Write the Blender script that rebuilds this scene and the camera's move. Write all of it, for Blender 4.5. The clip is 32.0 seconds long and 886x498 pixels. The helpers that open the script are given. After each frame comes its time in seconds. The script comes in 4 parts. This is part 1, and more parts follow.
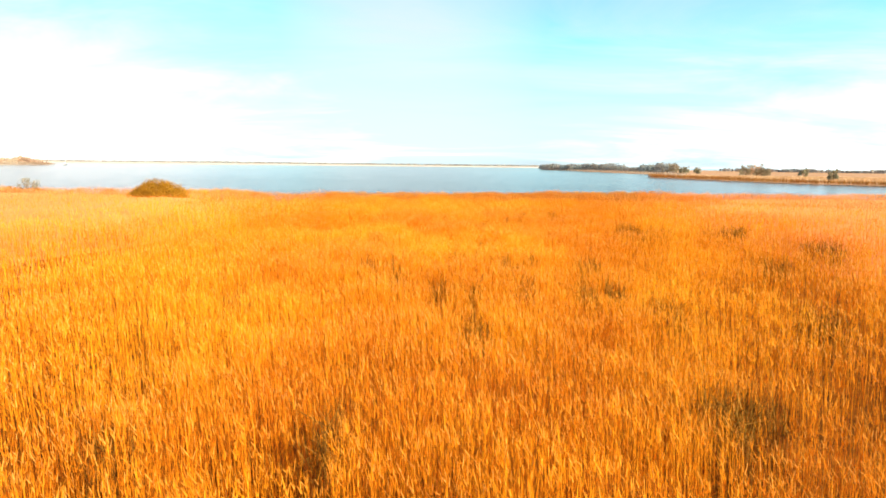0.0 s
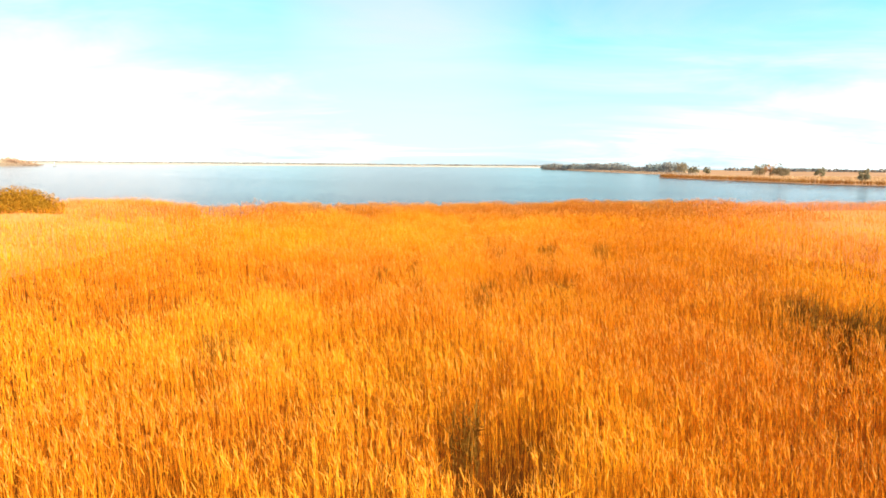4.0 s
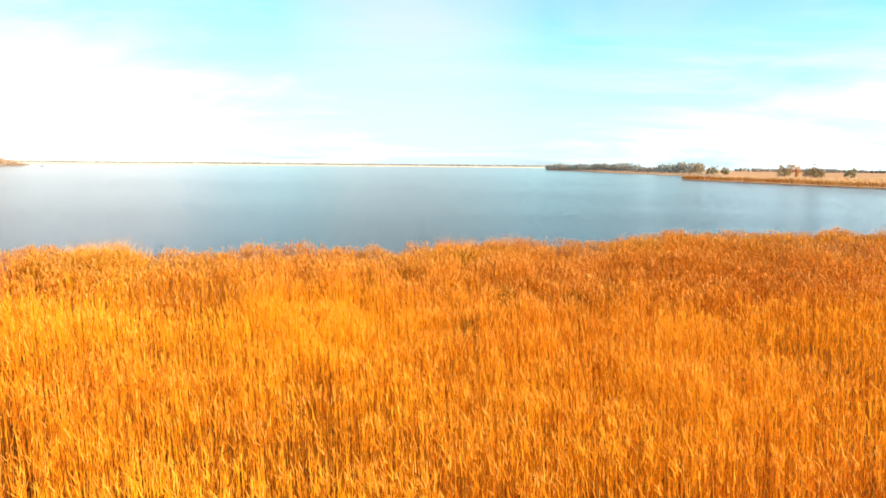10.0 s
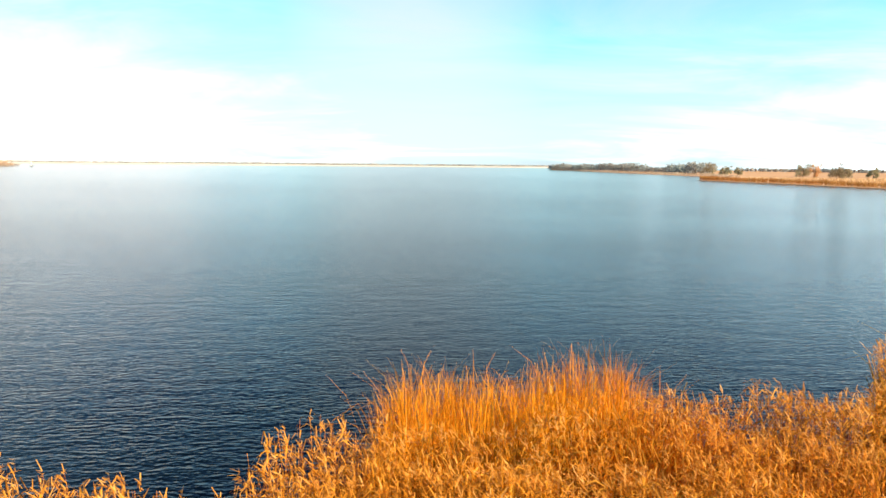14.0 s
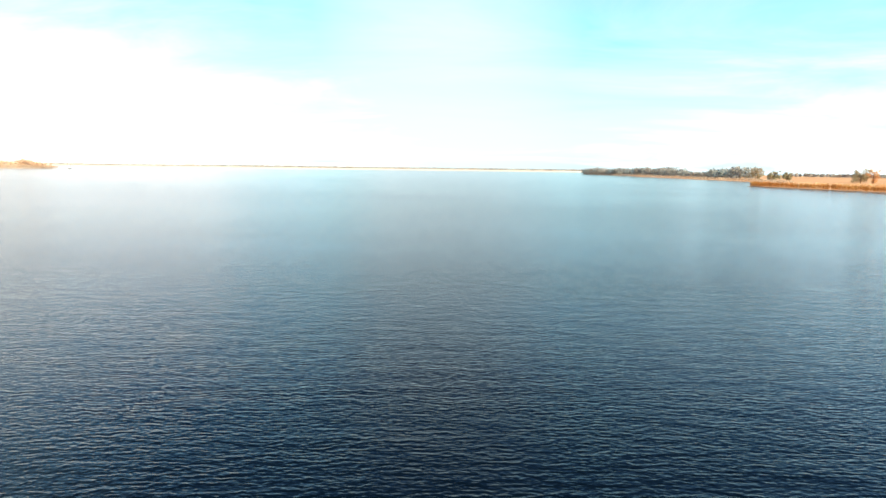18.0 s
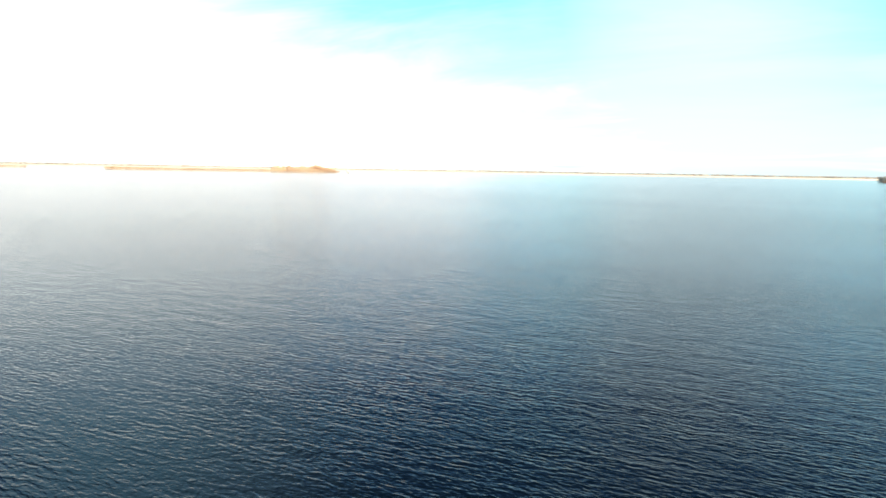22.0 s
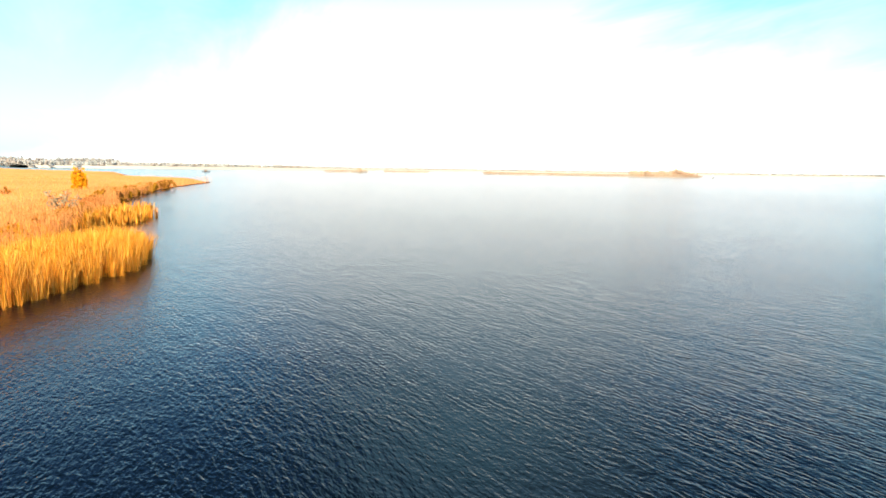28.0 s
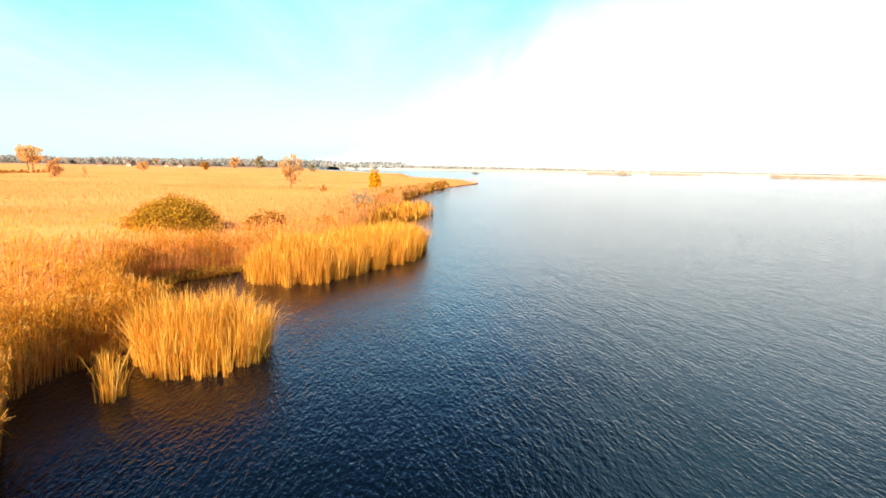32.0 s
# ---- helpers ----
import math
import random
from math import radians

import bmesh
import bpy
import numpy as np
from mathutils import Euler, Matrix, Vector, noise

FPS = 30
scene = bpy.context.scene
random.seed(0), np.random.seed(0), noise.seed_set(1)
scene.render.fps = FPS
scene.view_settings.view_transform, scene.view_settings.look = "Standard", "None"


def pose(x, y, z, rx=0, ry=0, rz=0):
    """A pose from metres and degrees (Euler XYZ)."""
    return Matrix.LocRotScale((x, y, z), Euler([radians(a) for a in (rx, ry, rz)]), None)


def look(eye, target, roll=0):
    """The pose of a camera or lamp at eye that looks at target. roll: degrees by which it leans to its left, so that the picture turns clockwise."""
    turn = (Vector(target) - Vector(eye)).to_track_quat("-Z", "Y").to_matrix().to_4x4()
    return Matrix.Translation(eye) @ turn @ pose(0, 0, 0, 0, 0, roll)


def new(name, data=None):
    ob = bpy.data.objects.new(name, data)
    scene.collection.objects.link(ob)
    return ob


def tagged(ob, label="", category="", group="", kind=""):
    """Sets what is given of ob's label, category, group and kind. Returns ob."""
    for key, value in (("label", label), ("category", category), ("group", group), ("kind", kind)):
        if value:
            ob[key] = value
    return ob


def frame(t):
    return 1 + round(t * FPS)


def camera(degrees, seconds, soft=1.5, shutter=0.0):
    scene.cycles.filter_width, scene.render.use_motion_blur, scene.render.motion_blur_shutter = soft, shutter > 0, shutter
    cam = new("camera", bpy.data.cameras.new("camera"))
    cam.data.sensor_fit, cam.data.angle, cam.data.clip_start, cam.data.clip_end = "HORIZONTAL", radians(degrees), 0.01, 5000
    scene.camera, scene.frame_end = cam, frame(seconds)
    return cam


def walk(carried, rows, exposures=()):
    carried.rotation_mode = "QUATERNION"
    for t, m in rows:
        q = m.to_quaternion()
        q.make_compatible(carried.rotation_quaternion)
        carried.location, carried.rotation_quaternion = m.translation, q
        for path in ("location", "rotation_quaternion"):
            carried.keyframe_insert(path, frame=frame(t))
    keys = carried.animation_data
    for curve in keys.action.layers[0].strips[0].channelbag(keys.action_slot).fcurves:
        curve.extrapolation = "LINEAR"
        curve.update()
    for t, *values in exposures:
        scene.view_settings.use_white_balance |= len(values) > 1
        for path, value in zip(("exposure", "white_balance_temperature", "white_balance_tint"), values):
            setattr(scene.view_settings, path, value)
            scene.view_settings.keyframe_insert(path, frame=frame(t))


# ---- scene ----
cam = camera(75.3, 32.0, soft=1.6)

# Seconds, place in metres, then heading, pitch and roll in degrees.
PATH = [
    (0, 0.02, 0.00, 6.56, -0.02, -8.30, -0.67),
    (1, 0.37, 6.07, 6.59, -0.08, -8.29, -0.61),
    (2, 0.73, 12.13, 6.61, -0.02, -8.28, -0.54),
    (3, 1.13, 18.17, 6.63, 0.02, -8.27, -0.48),
    (4.5, 1.91, 27.10, 6.61, 0.07, -8.30, -0.53),
    (6, 2.65, 35.95, 6.59, 0.13, -8.31, -0.61),
    (7, 2.95, 41.78, 6.60, 0.19, -8.30, -0.62),
    (8, 3.19, 47.59, 6.61, 0.23, -8.29, -0.62),
    (9, 3.40, 53.36, 6.62, 0.25, -8.28, -0.61),
    (10, 3.60, 59.12, 6.62, 0.31, -8.27, -0.57),
    (11, 3.80, 64.85, 6.61, 0.32, -8.28, -0.51),
    (12, 3.96, 70.53, 6.61, 0.41, -8.27, -0.49),
    (13, 4.11, 76.18, 6.63, 0.45, -8.27, -0.52),
    (14, 4.25, 81.80, 6.63, 0.45, -8.28, -0.55),
    (15.5, 4.44, 89.90, 6.60, 0.36, -8.25, -0.60),
    (16.5, 4.56, 94.30, 6.56, 0.31, -8.21, -0.62),
    (17, 4.52, 95.80, 6.55, 0.55, -8.12, -0.66),
    (17.5, 4.48, 96.50, 6.54, 1.38, -8.02, -0.70),
    (18, 4.42, 96.75, 6.53, 3.49, -7.94, -0.75),
    (18.5, 4.38, 96.84, 6.52, 5.94, -7.87, -0.80),
    (19, 4.36, 96.84, 6.51, 8.29, -7.80, -0.85),
    (20, 4.33, 96.85, 6.50, 13.91, -7.73, -0.93),
    (21, 4.30, 96.86, 6.50, 19.80, -7.72, -0.98),
    (22, 4.29, 96.87, 6.50, 26.94, -7.75, -1.02),
    (23, 4.28, 96.89, 6.50, 33.62, -7.78, -1.02),
    (24, 4.27, 96.91, 6.51, 39.05, -7.81, -1.00),
    (25, 4.26, 96.93, 6.52, 44.49, -7.85, -0.95),
    (26.5, 4.26, 96.95, 6.54, 52.63, -7.85, -0.88),
    (28, 4.27, 96.95, 6.55, 61.25, -7.86, -0.87),
    (29, 4.29, 96.94, 6.56, 67.66, -7.91, -0.93),
    (30, 4.30, 96.93, 6.56, 74.21, -7.97, -1.00),
    (31, 4.31, 96.92, 6.57, 81.14, -8.01, -1.03),
    (32, 4.31, 96.93, 6.57, 86.68, -8.03, -1.04),
]
walk(cam, [(t, pose(x, y, z, 90 + pitch, 0, yaw) @ pose(0, 0, 0, 0, 0, -roll)) for t, x, y, z, yaw, pitch, roll in PATH],
     exposures=[(0, 1.25), (13.5, 1.25), (16.5, 1.42), (23, 1.42), (28, 1.38), (32, 1.36)])

# ---- sky and sun ----
SUN_EL, SUN_AZ = 29.0, 240.0  # azimuth turns left from +y
sun_way = Vector((-math.sin(radians(SUN_AZ)) * math.cos(radians(SUN_EL)), math.cos(radians(SUN_AZ)) * math.cos(radians(SUN_EL)), math.sin(radians(SUN_EL))))
sun = new("sun", bpy.data.lights.new("sun", "SUN"))
sun.data.energy, sun.data.angle, sun.data.color = 5.0, radians(0.6), (1.0, 0.80, 0.55)
sun.matrix_world = look(sun_way * 50, (0, 0, 0))


class Nodes:
    """Short hand for building a node tree."""

    def __init__(self, tree):
        self.tree = tree

    def add(self, kind, **values):
        n = self.tree.nodes.new(kind)
        for key, value in values.items():
            if key.startswith("_"):
                n.inputs[key[1:].replace("_", " ")].default_value = value
            else:
                setattr(n, key, value)
        return n

    def link(self, a, b):
        self.tree.links.new(a, b)

    def math(self, op, a, b=0.0, clamp=False):
        n = self.tree.nodes.new("ShaderNodeMath")
        n.operation, n.use_clamp = op, clamp
        for i, v in enumerate((a, b)):
            if isinstance(v, (int, float)):
                n.inputs[i].default_value = v
            else:
                self.link(v, n.inputs[i])
        return n.outputs[0]

    def mix(self, fac, a, b, blend="MIX"):
        n = self.tree.nodes.new("ShaderNodeMix")
        n.data_type, n.blend_type = "RGBA", blend
        for i, v in ((0, fac), (6, a), (7, b)):
            if isinstance(v, (int, float)):
                n.inputs[i].default_value = v
            elif isinstance(v, tuple):
                n.inputs[i].default_value = (*v, 1)
            else:
                self.link(v, n.inputs[i])
        return n.outputs[2]

    def ramp(self, fac, stops):
        n = self.tree.nodes.new("ShaderNodeValToRGB")
        while len(n.color_ramp.elements) < len(stops):
            n.color_ramp.elements.new(0.5)
        for e, (p, c) in zip(n.color_ramp.elements, stops):
            e.position, e.color = p, (*c, 1) if isinstance(c, tuple) else (c, c, c, 1)
        self.link(fac, n.inputs[0])
        return n.outputs[0]

    def noise(self, vector, scale, detail=3.0, rough=0.55, distort=0.0):
        n = self.add("ShaderNodeTexNoise", _Scale=scale, _Detail=detail, _Roughness=rough, _Distortion=distort)
        if vector is not None:
            self.link(vector, n.inputs["Vector"])
        return n.outputs["Fac"]


def make_sky():
    w = bpy.data.worlds.new("sky")
    scene.world = w
    w.use_nodes = True
    t = Nodes(w.node_tree)
    w.node_tree.nodes.clear()
    sky = t.add("ShaderNodeTexSky", sky_type="NISHITA", sun_disc=False, sun_elevation=radians(SUN_EL), sun_rotation=radians(-SUN_AZ), air_density=1.0, dust_density=0.6, ozone_density=1.0)
    way = t.add("ShaderNodeTexCoord").outputs["Generated"]
    split = t.add("ShaderNodeSeparateXYZ")
    t.link(way, split.inputs[0])
    x, y, z = split.outputs
    up = t.math("MAXIMUM", z, 0.0)
    # thin cloud sheets high overhead, drawn out in one direction
    flat = t.add("ShaderNodeCombineXYZ")
    low = t.math("ADD", up, 0.16)
    t.link(t.math("DIVIDE", x, low), flat.inputs[0])
    t.link(t.math("DIVIDE", y, low), flat.inputs[1])
    turned = t.add("ShaderNodeMapping")
    turned.inputs["Rotation"].default_value = (0, 0, radians(35))
    turned.inputs["Scale"].default_value = (0.6, 1.3, 1)
    turned.inputs["Location"].default_value = (1.3, 0.4, 0)
    t.link(flat.outputs[0], turned.inputs[0])
    wisps = t.math("SUBTRACT", t.noise(turned.outputs[0], 1.0, 7, 0.6, 0.5), 0.5)
    # the main bank of cloud rises over the far left of the lake and thins upwards
    az = t.math("ARCTAN2", t.math("MULTIPLY", x, -1.0), y)
    turn = t.math("SUBTRACT", az, radians(62))
    aside = t.math("MAXIMUM", t.math("MULTIPLY", turn, 1.5), t.math("MULTIPLY", turn, -1.0))
    high = t.math("MAXIMUM", t.math("SUBTRACT", up, 0.27), 0.0)
    bank = t.math("ADD", t.math("SUBTRACT", t.math("SUBTRACT", 1.05, aside), t.math("MULTIPLY", up, 1.9)), t.math("MULTIPLY", high, 1.5))
    bank = t.math("ADD", t.math("MULTIPLY", bank, 3.0), t.math("MULTIPLY", wisps, 3.0), True)
    veil = t.math("ADD", t.math("MULTIPLY", wisps, 2.6), t.math("SUBTRACT", 0.48, t.math("MULTIPLY", up, 1.05)), True)
    veil = t.math("SUBTRACT", veil, t.math("MULTIPLY", high, 1.6), True)
    haze = t.math("MULTIPLY", t.math("POWER", t.math("SUBTRACT", 1.0, up), 8.0), 1.0)
    veil = t.math("MULTIPLY", veil, t.math("ADD", 0.5, t.math("MULTIPLY", up, 4.0), True))
    # a second, lower bank over the spit
    east = t.math("SUBTRACT", t.math("MULTIPLY", t.math("SUBTRACT", t.math("MULTIPLY", az, -1.0), 0.10), 2.2), t.math("ADD", t.math("MULTIPLY", up, 4.2), t.math("MULTIPLY", high, 2.5)))
    east = t.math("ADD", east, t.math("MULTIPLY", wisps, 3.0), True)
    # a thin patch of cloud straight over the lake
    thin = t.math("SUBTRACT", 0.88, t.math("POWER", t.math("MULTIPLY", t.math("ABSOLUTE", t.math("SUBTRACT", az, 0.06)), 3.6), 2.0))
    thin = t.math("SUBTRACT", t.math("ADD", thin, t.math("MULTIPLY", wisps, 1.3)), t.math("MULTIPLY", high, 9.0), True)
    cover = t.math("MAXIMUM", t.math("MAXIMUM", t.math("MAXIMUM", bank, veil), thin), east, True)
    blue = t.mix(1.0, sky.outputs[0], t.mix(t.math("MULTIPLY", t.math("SUBTRACT", up, 0.27), 8.0, True), (0.70, 1.34, 1.46), (0.60, 1.00, 1.50)), "MULTIPLY")
    deep = t.math("SUBTRACT", 0.78, t.math("MULTIPLY", t.math("MINIMUM", high, 0.28), 2.1))
    glow = t.math("ADD", deep, t.math("MULTIPLY", t.math("POWER", t.math("SUBTRACT", 1.0, up), 5.0), 0.75))
    bright = t.add("ShaderNodeVectorMath", operation="SCALE")
    t.link(blue, bright.inputs[0])
    t.link(glow, bright.inputs["Scale"])
    fade = t.math("ADD", 3.1, t.math("MULTIPLY", t.math("POWER", t.math("SUBTRACT", 1.0, up), 2.0), 2.1))
    fade = t.math("ADD", fade, t.math("MULTIPLY", bank, t.math("MULTIPLY", t.math("POWER", t.math("SUBTRACT", 1.0, up), 5.0), 3.2)))
    fade = t.math("ADD", fade, t.math("MULTIPLY", bank, t.math("MULTIPLY", high, 4.0)))
    fade = t.math("ADD", fade, t.math("MULTIPLY", east, t.math("MULTIPLY", t.math("POWER", t.math("SUBTRACT", 1.0, up), 4.0), 4.5)))
    cloud = t.add("ShaderNodeVectorMath", operation="SCALE")
    t.link(t.mix(bank, (0.80, 1.0, 1.06), t.mix(t.math("MULTIPLY", t.math("SUBTRACT", up, 0.25), 10.0, True), t.mix(t.math("MULTIPLY", t.math("SUBTRACT", up, 0.05), 9.0, True), (1.02, 1.0, 0.93), (0.84, 1.0, 1.06)), (0.50, 0.95, 1.30))), cloud.inputs[0])
    t.link(fade, cloud.inputs["Scale"])
    out = t.mix(haze, bright.outputs[0], (3.1, 3.75, 4.1))
    out = t.mix(cover, out, cloud.outputs[0])
    back = t.add("ShaderNodeBackground", _Strength=0.092)
    t.link(out, back.inputs[0])
    end = t.add("ShaderNodeOutputWorld")
    t.link(back.outputs[0], end.inputs[0])


make_sky()


# ---- materials ----
def material(name):
    m = bpy.data.materials.new(name)
    m.use_nodes = True
    t = Nodes(m.node_tree)
    return m, t, m.node_tree.nodes["Principled BSDF"], m.node_tree.nodes["Material Output"]


def plant(name, dark, mid, light, patch=None, scale=0.12, rough=0.8, thin=0.34, amount=0.6):
    """Dry or green plant tissue: each blade has its own tone, and stands of plants differ from one another."""
    m, t, bsdf, out = material(name)
    geo = t.add("ShaderNodeNewGeometry")
    own = t.ramp(geo.outputs["Random Per Island"], [(0, dark), (0.5, mid), (1, light)])
    stand = t.noise(geo.outputs["Position"], scale, 3, 0.6)
    if patch:
        own = t.mix(t.math("MULTIPLY", t.ramp(stand, [(0.42, 0.0), (0.62, 1.0)]), amount), own, patch)
    broad = t.noise(geo.outputs["Position"], 0.045, 2, 0.5)
    own = t.mix(1.0, own, t.ramp(broad, [(0.32, (0.90, 0.80, 0.76)), (0.5, (1.0, 1.0, 1.0)), (0.68, (1.05, 1.13, 1.15))]), "MULTIPLY")
    fine = t.noise(geo.outputs["Position"], 14.0, 2)
    own = t.mix(0.22, own, t.mix(1.0, own, t.ramp(fine, [(0.3, 0.45), (0.7, 1.3)]), "MULTIPLY"))
    t.link(own, bsdf.inputs["Base Color"])
    bsdf.inputs["Roughness"].default_value = rough
    bsdf.inputs["Specular IOR Level"].default_value = 0.08
    if thin:
        tr = t.add("ShaderNodeBsdfTranslucent")
        t.link(own, tr.inputs[0])
        mixed = t.add("ShaderNodeMixShader", _Fac=thin)
        t.link(bsdf.outputs[0], mixed.inputs[1])
        t.link(tr.outputs[0], mixed.inputs[2])
        t.link(mixed.outputs[0], out.inputs[0])
    return m


def surface(name, stops, scale, rough=0.9, bump=0.3, fine=6.0, lump=0.05):
    """A rough natural surface, coloured by a noise at two scales."""
    m, t, bsdf, out = material(name)
    geo = t.add("ShaderNodeNewGeometry").outputs["Position"]
    broad, small = t.noise(geo, scale, 4, 0.6), t.noise(geo, scale * fine, 5, 0.65)
    both = t.math("ADD", t.math("MULTIPLY", broad, 0.6), t.math("MULTIPLY", small, 0.4))
    t.link(t.ramp(both, stops), bsdf.inputs["Base Color"])
    bsdf.inputs["Roughness"].default_value = rough
    bsdf.inputs["Specular IOR Level"].default_value = 0.3 if rough < 0.85 else 0.06
    b = t.add("ShaderNodeBump", _Strength=bump, _Distance=lump)
    t.link(small, b.inputs["Height"])
    t.link(b.outputs[0], bsdf.inputs["Normal"])
    return m


REED_STEM = plant("dry_reed_stem", (0.52, 0.14, 0.005), (0.70, 0.225, 0.008), (0.81, 0.31, 0.016), (0.90, 0.38, 0.012), scale=0.16, amount=0.7, thin=0.15)
REED_LEAF = plant("dry_reed_leaf", (0.66, 0.195, 0.007), (0.77, 0.265, 0.011), (0.86, 0.36, 0.024), (0.94, 0.41, 0.012), scale=0.16, amount=0.7, thin=0.18)
REED_PLUME = plant("reed_plume", (0.60, 0.22, 0.02), (0.82, 0.36, 0.05), (0.93, 0.50, 0.12), (0.93, 0.44, 0.04), scale=0.16, amount=0.65)
RUSSET_STEM = plant("russet_reed_stem", (0.39, 0.11, 0.006), (0.60, 0.185, 0.011), (0.74, 0.27, 0.02), (0.68, 0.205, 0.009), scale=0.4, thin=0.2)
RUSSET_LEAF = plant("russet_reed_leaf", (0.43, 0.12, 0.008), (0.64, 0.205, 0.016), (0.80, 0.32, 0.042), (0.71, 0.22, 0.013), scale=0.4, thin=0.2)
RUSSET_PLUME = plant("russet_reed_plume", (0.46, 0.17, 0.02), (0.64, 0.27, 0.05), (0.84, 0.45, 0.13), (0.66, 0.27, 0.04), scale=0.4, thin=0.25)
EDGE_LEAF = plant("shore_reed_leaf", (0.18, 0.085, 0.008), (0.46, 0.20, 0.018), (0.70, 0.34, 0.05), (0.62, 0.22, 0.02), scale=0.6, amount=0.6, thin=0.10)
STRAW = plant("straw_blade", (0.50, 0.19, 0.014), (0.83, 0.385, 0.05), (0.95, 0.58, 0.15), (0.84, 0.33, 0.03), scale=0.9, amount=0.45, thin=0.12)
CREAM_PLUME = plant("cream_reed_plume", (0.48, 0.20, 0.03), (0.66, 0.32, 0.065), (0.82, 0.48, 0.16), (0.70, 0.30, 0.04), scale=0.6)
GREENISH = plant("fading_blade", (0.28, 0.16, 0.015), (0.48, 0.26, 0.02), (0.68, 0.38, 0.04))
# Sedge of the openings; also the dark shade tone of the bank hollow.
SEDGE = plant("sedge_and_bank_shade", (0.11, 0.055, 0.008), (0.22, 0.11, 0.014), (0.40, 0.20, 0.03), thin=0.15)
BUSH_LEAF = plant("willow_leaf", (0.35, 0.185, 0.016), (0.41, 0.22, 0.022), (0.47, 0.26, 0.03), (0.44, 0.21, 0.02), scale=0.5)
SCRUB_LEAF = plant("scrub_leaf", (0.26, 0.12, 0.02), (0.40, 0.19, 0.03), (0.56, 0.29, 0.05))
GOLD_LEAF = plant("golden_leaf", (0.60, 0.28, 0.01), (0.78, 0.42, 0.015), (0.90, 0.55, 0.03))
PALE_LEAF = plant("pale_autumn_leaf", (0.62, 0.40, 0.17), (0.71, 0.47, 0.21), (0.79, 0.54, 0.27), thin=0.45)
DARK_LEAF = plant("dull_green_leaf", (0.27, 0.26, 0.17), (0.36, 0.33, 0.22), (0.44, 0.39, 0.26), thin=0.4)
# Headland wood leaf: distance haze is mixed into the grey-green base colour.
WOOD_LEAF = plant("wood_haze_leaf", (0.31, 0.37, 0.38), (0.36, 0.41, 0.42), (0.42, 0.44, 0.43), (0.42, 0.40, 0.37), scale=0.02, thin=0.5)
# Tone for the far spit, paled in the colour as haze would.
PALE_REED = plant("haze_pale_reed", (0.58, 0.38, 0.20), (0.70, 0.48, 0.27), (0.80, 0.58, 0.36))
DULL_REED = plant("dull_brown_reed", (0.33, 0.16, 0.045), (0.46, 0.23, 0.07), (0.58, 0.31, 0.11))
# Lighter orange reed for distant marsh, haze put into its colour.
FIELD_REED = plant("haze_pale_orange_reed", (0.76, 0.325, 0.10), (0.82, 0.37, 0.13), (0.87, 0.43, 0.165), (0.80, 0.335, 0.11), scale=0.03)
# Leaves of distant woods, greyed for haze in the base colour.
FAR_LEAF = plant("far_haze_leaf", (0.42, 0.44, 0.45), (0.46, 0.47, 0.47), (0.51, 0.50, 0.48), (0.50, 0.47, 0.44), scale=0.01, thin=0.5)
HAZE_LEAF = plant("shore_haze_leaf", (0.50, 0.54, 0.56), (0.54, 0.57, 0.58), (0.58, 0.59, 0.59), (0.57, 0.56, 0.54), scale=0.01, thin=0.45)
# Island foliage, its peach tone washed out in the colour for haze.
ISLAND_LEAF = plant("peach_haze_leaf", (0.66, 0.54, 0.42), (0.74, 0.61, 0.48), (0.80, 0.67, 0.53), thin=0.45)
BARK = surface("bark", [(0.3, (0.10, 0.06, 0.035)), (0.7, (0.26, 0.16, 0.09))], 3.0, bump=0.6)
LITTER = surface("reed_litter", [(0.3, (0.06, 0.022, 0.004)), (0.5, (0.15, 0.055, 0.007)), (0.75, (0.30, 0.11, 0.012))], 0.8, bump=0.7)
THATCH = surface("reed_canopy", [(0.30, (0.63, 0.26, 0.07)), (0.5, (0.76, 0.33, 0.105)), (0.7, (0.84, 0.39, 0.14))], 0.03, bump=0.7, fine=30.0, lump=0.3)
MEADOW = surface("dry_meadow", [(0.3, (0.36, 0.22, 0.13)), (0.5, (0.44, 0.28, 0.17)), (0.7, (0.52, 0.34, 0.21))], 0.01, bump=0.0, fine=12.0)
# Far ground, its colour greyed to hold the haze over the lake.
FAR_GROUND = surface("far_shore_haze_grey", [(0.3, (0.50, 0.49, 0.46)), (0.7, (0.58, 0.55, 0.50))], 0.006, bump=0.0, fine=9.0)
# Reeds of islands and headland, haze tan put into the colour.
ISLAND_REED = plant("tan_haze_reed", (0.46, 0.38, 0.30), (0.52, 0.43, 0.34), (0.60, 0.49, 0.39))
PLASTER = surface("pale_plaster", [(0.3, (0.40, 0.37, 0.33)), (0.7, (0.52, 0.49, 0.45))], 0.6, bump=0.1)
TILE = surface("roof_tile", [(0.3, (0.30, 0.14, 0.08)), (0.7, (0.44, 0.22, 0.13))], 0.8, bump=0.3)
SAIL = surface("sail_cloth", [(0.3, (0.78, 0.78, 0.76)), (0.7, (0.84, 0.84, 0.82))], 0.5, rough=0.7, bump=0.1)
HULL = surface("boat_hull", [(0.3, (0.06, 0.07, 0.09)), (0.7, (0.12, 0.13, 0.15))], 1.0, rough=0.4, bump=0.05)
PLANK = surface("weathered_plank", [(0.3, (0.12, 0.10, 0.08)), (0.7, (0.24, 0.20, 0.16))], 2.0, bump=0.3)


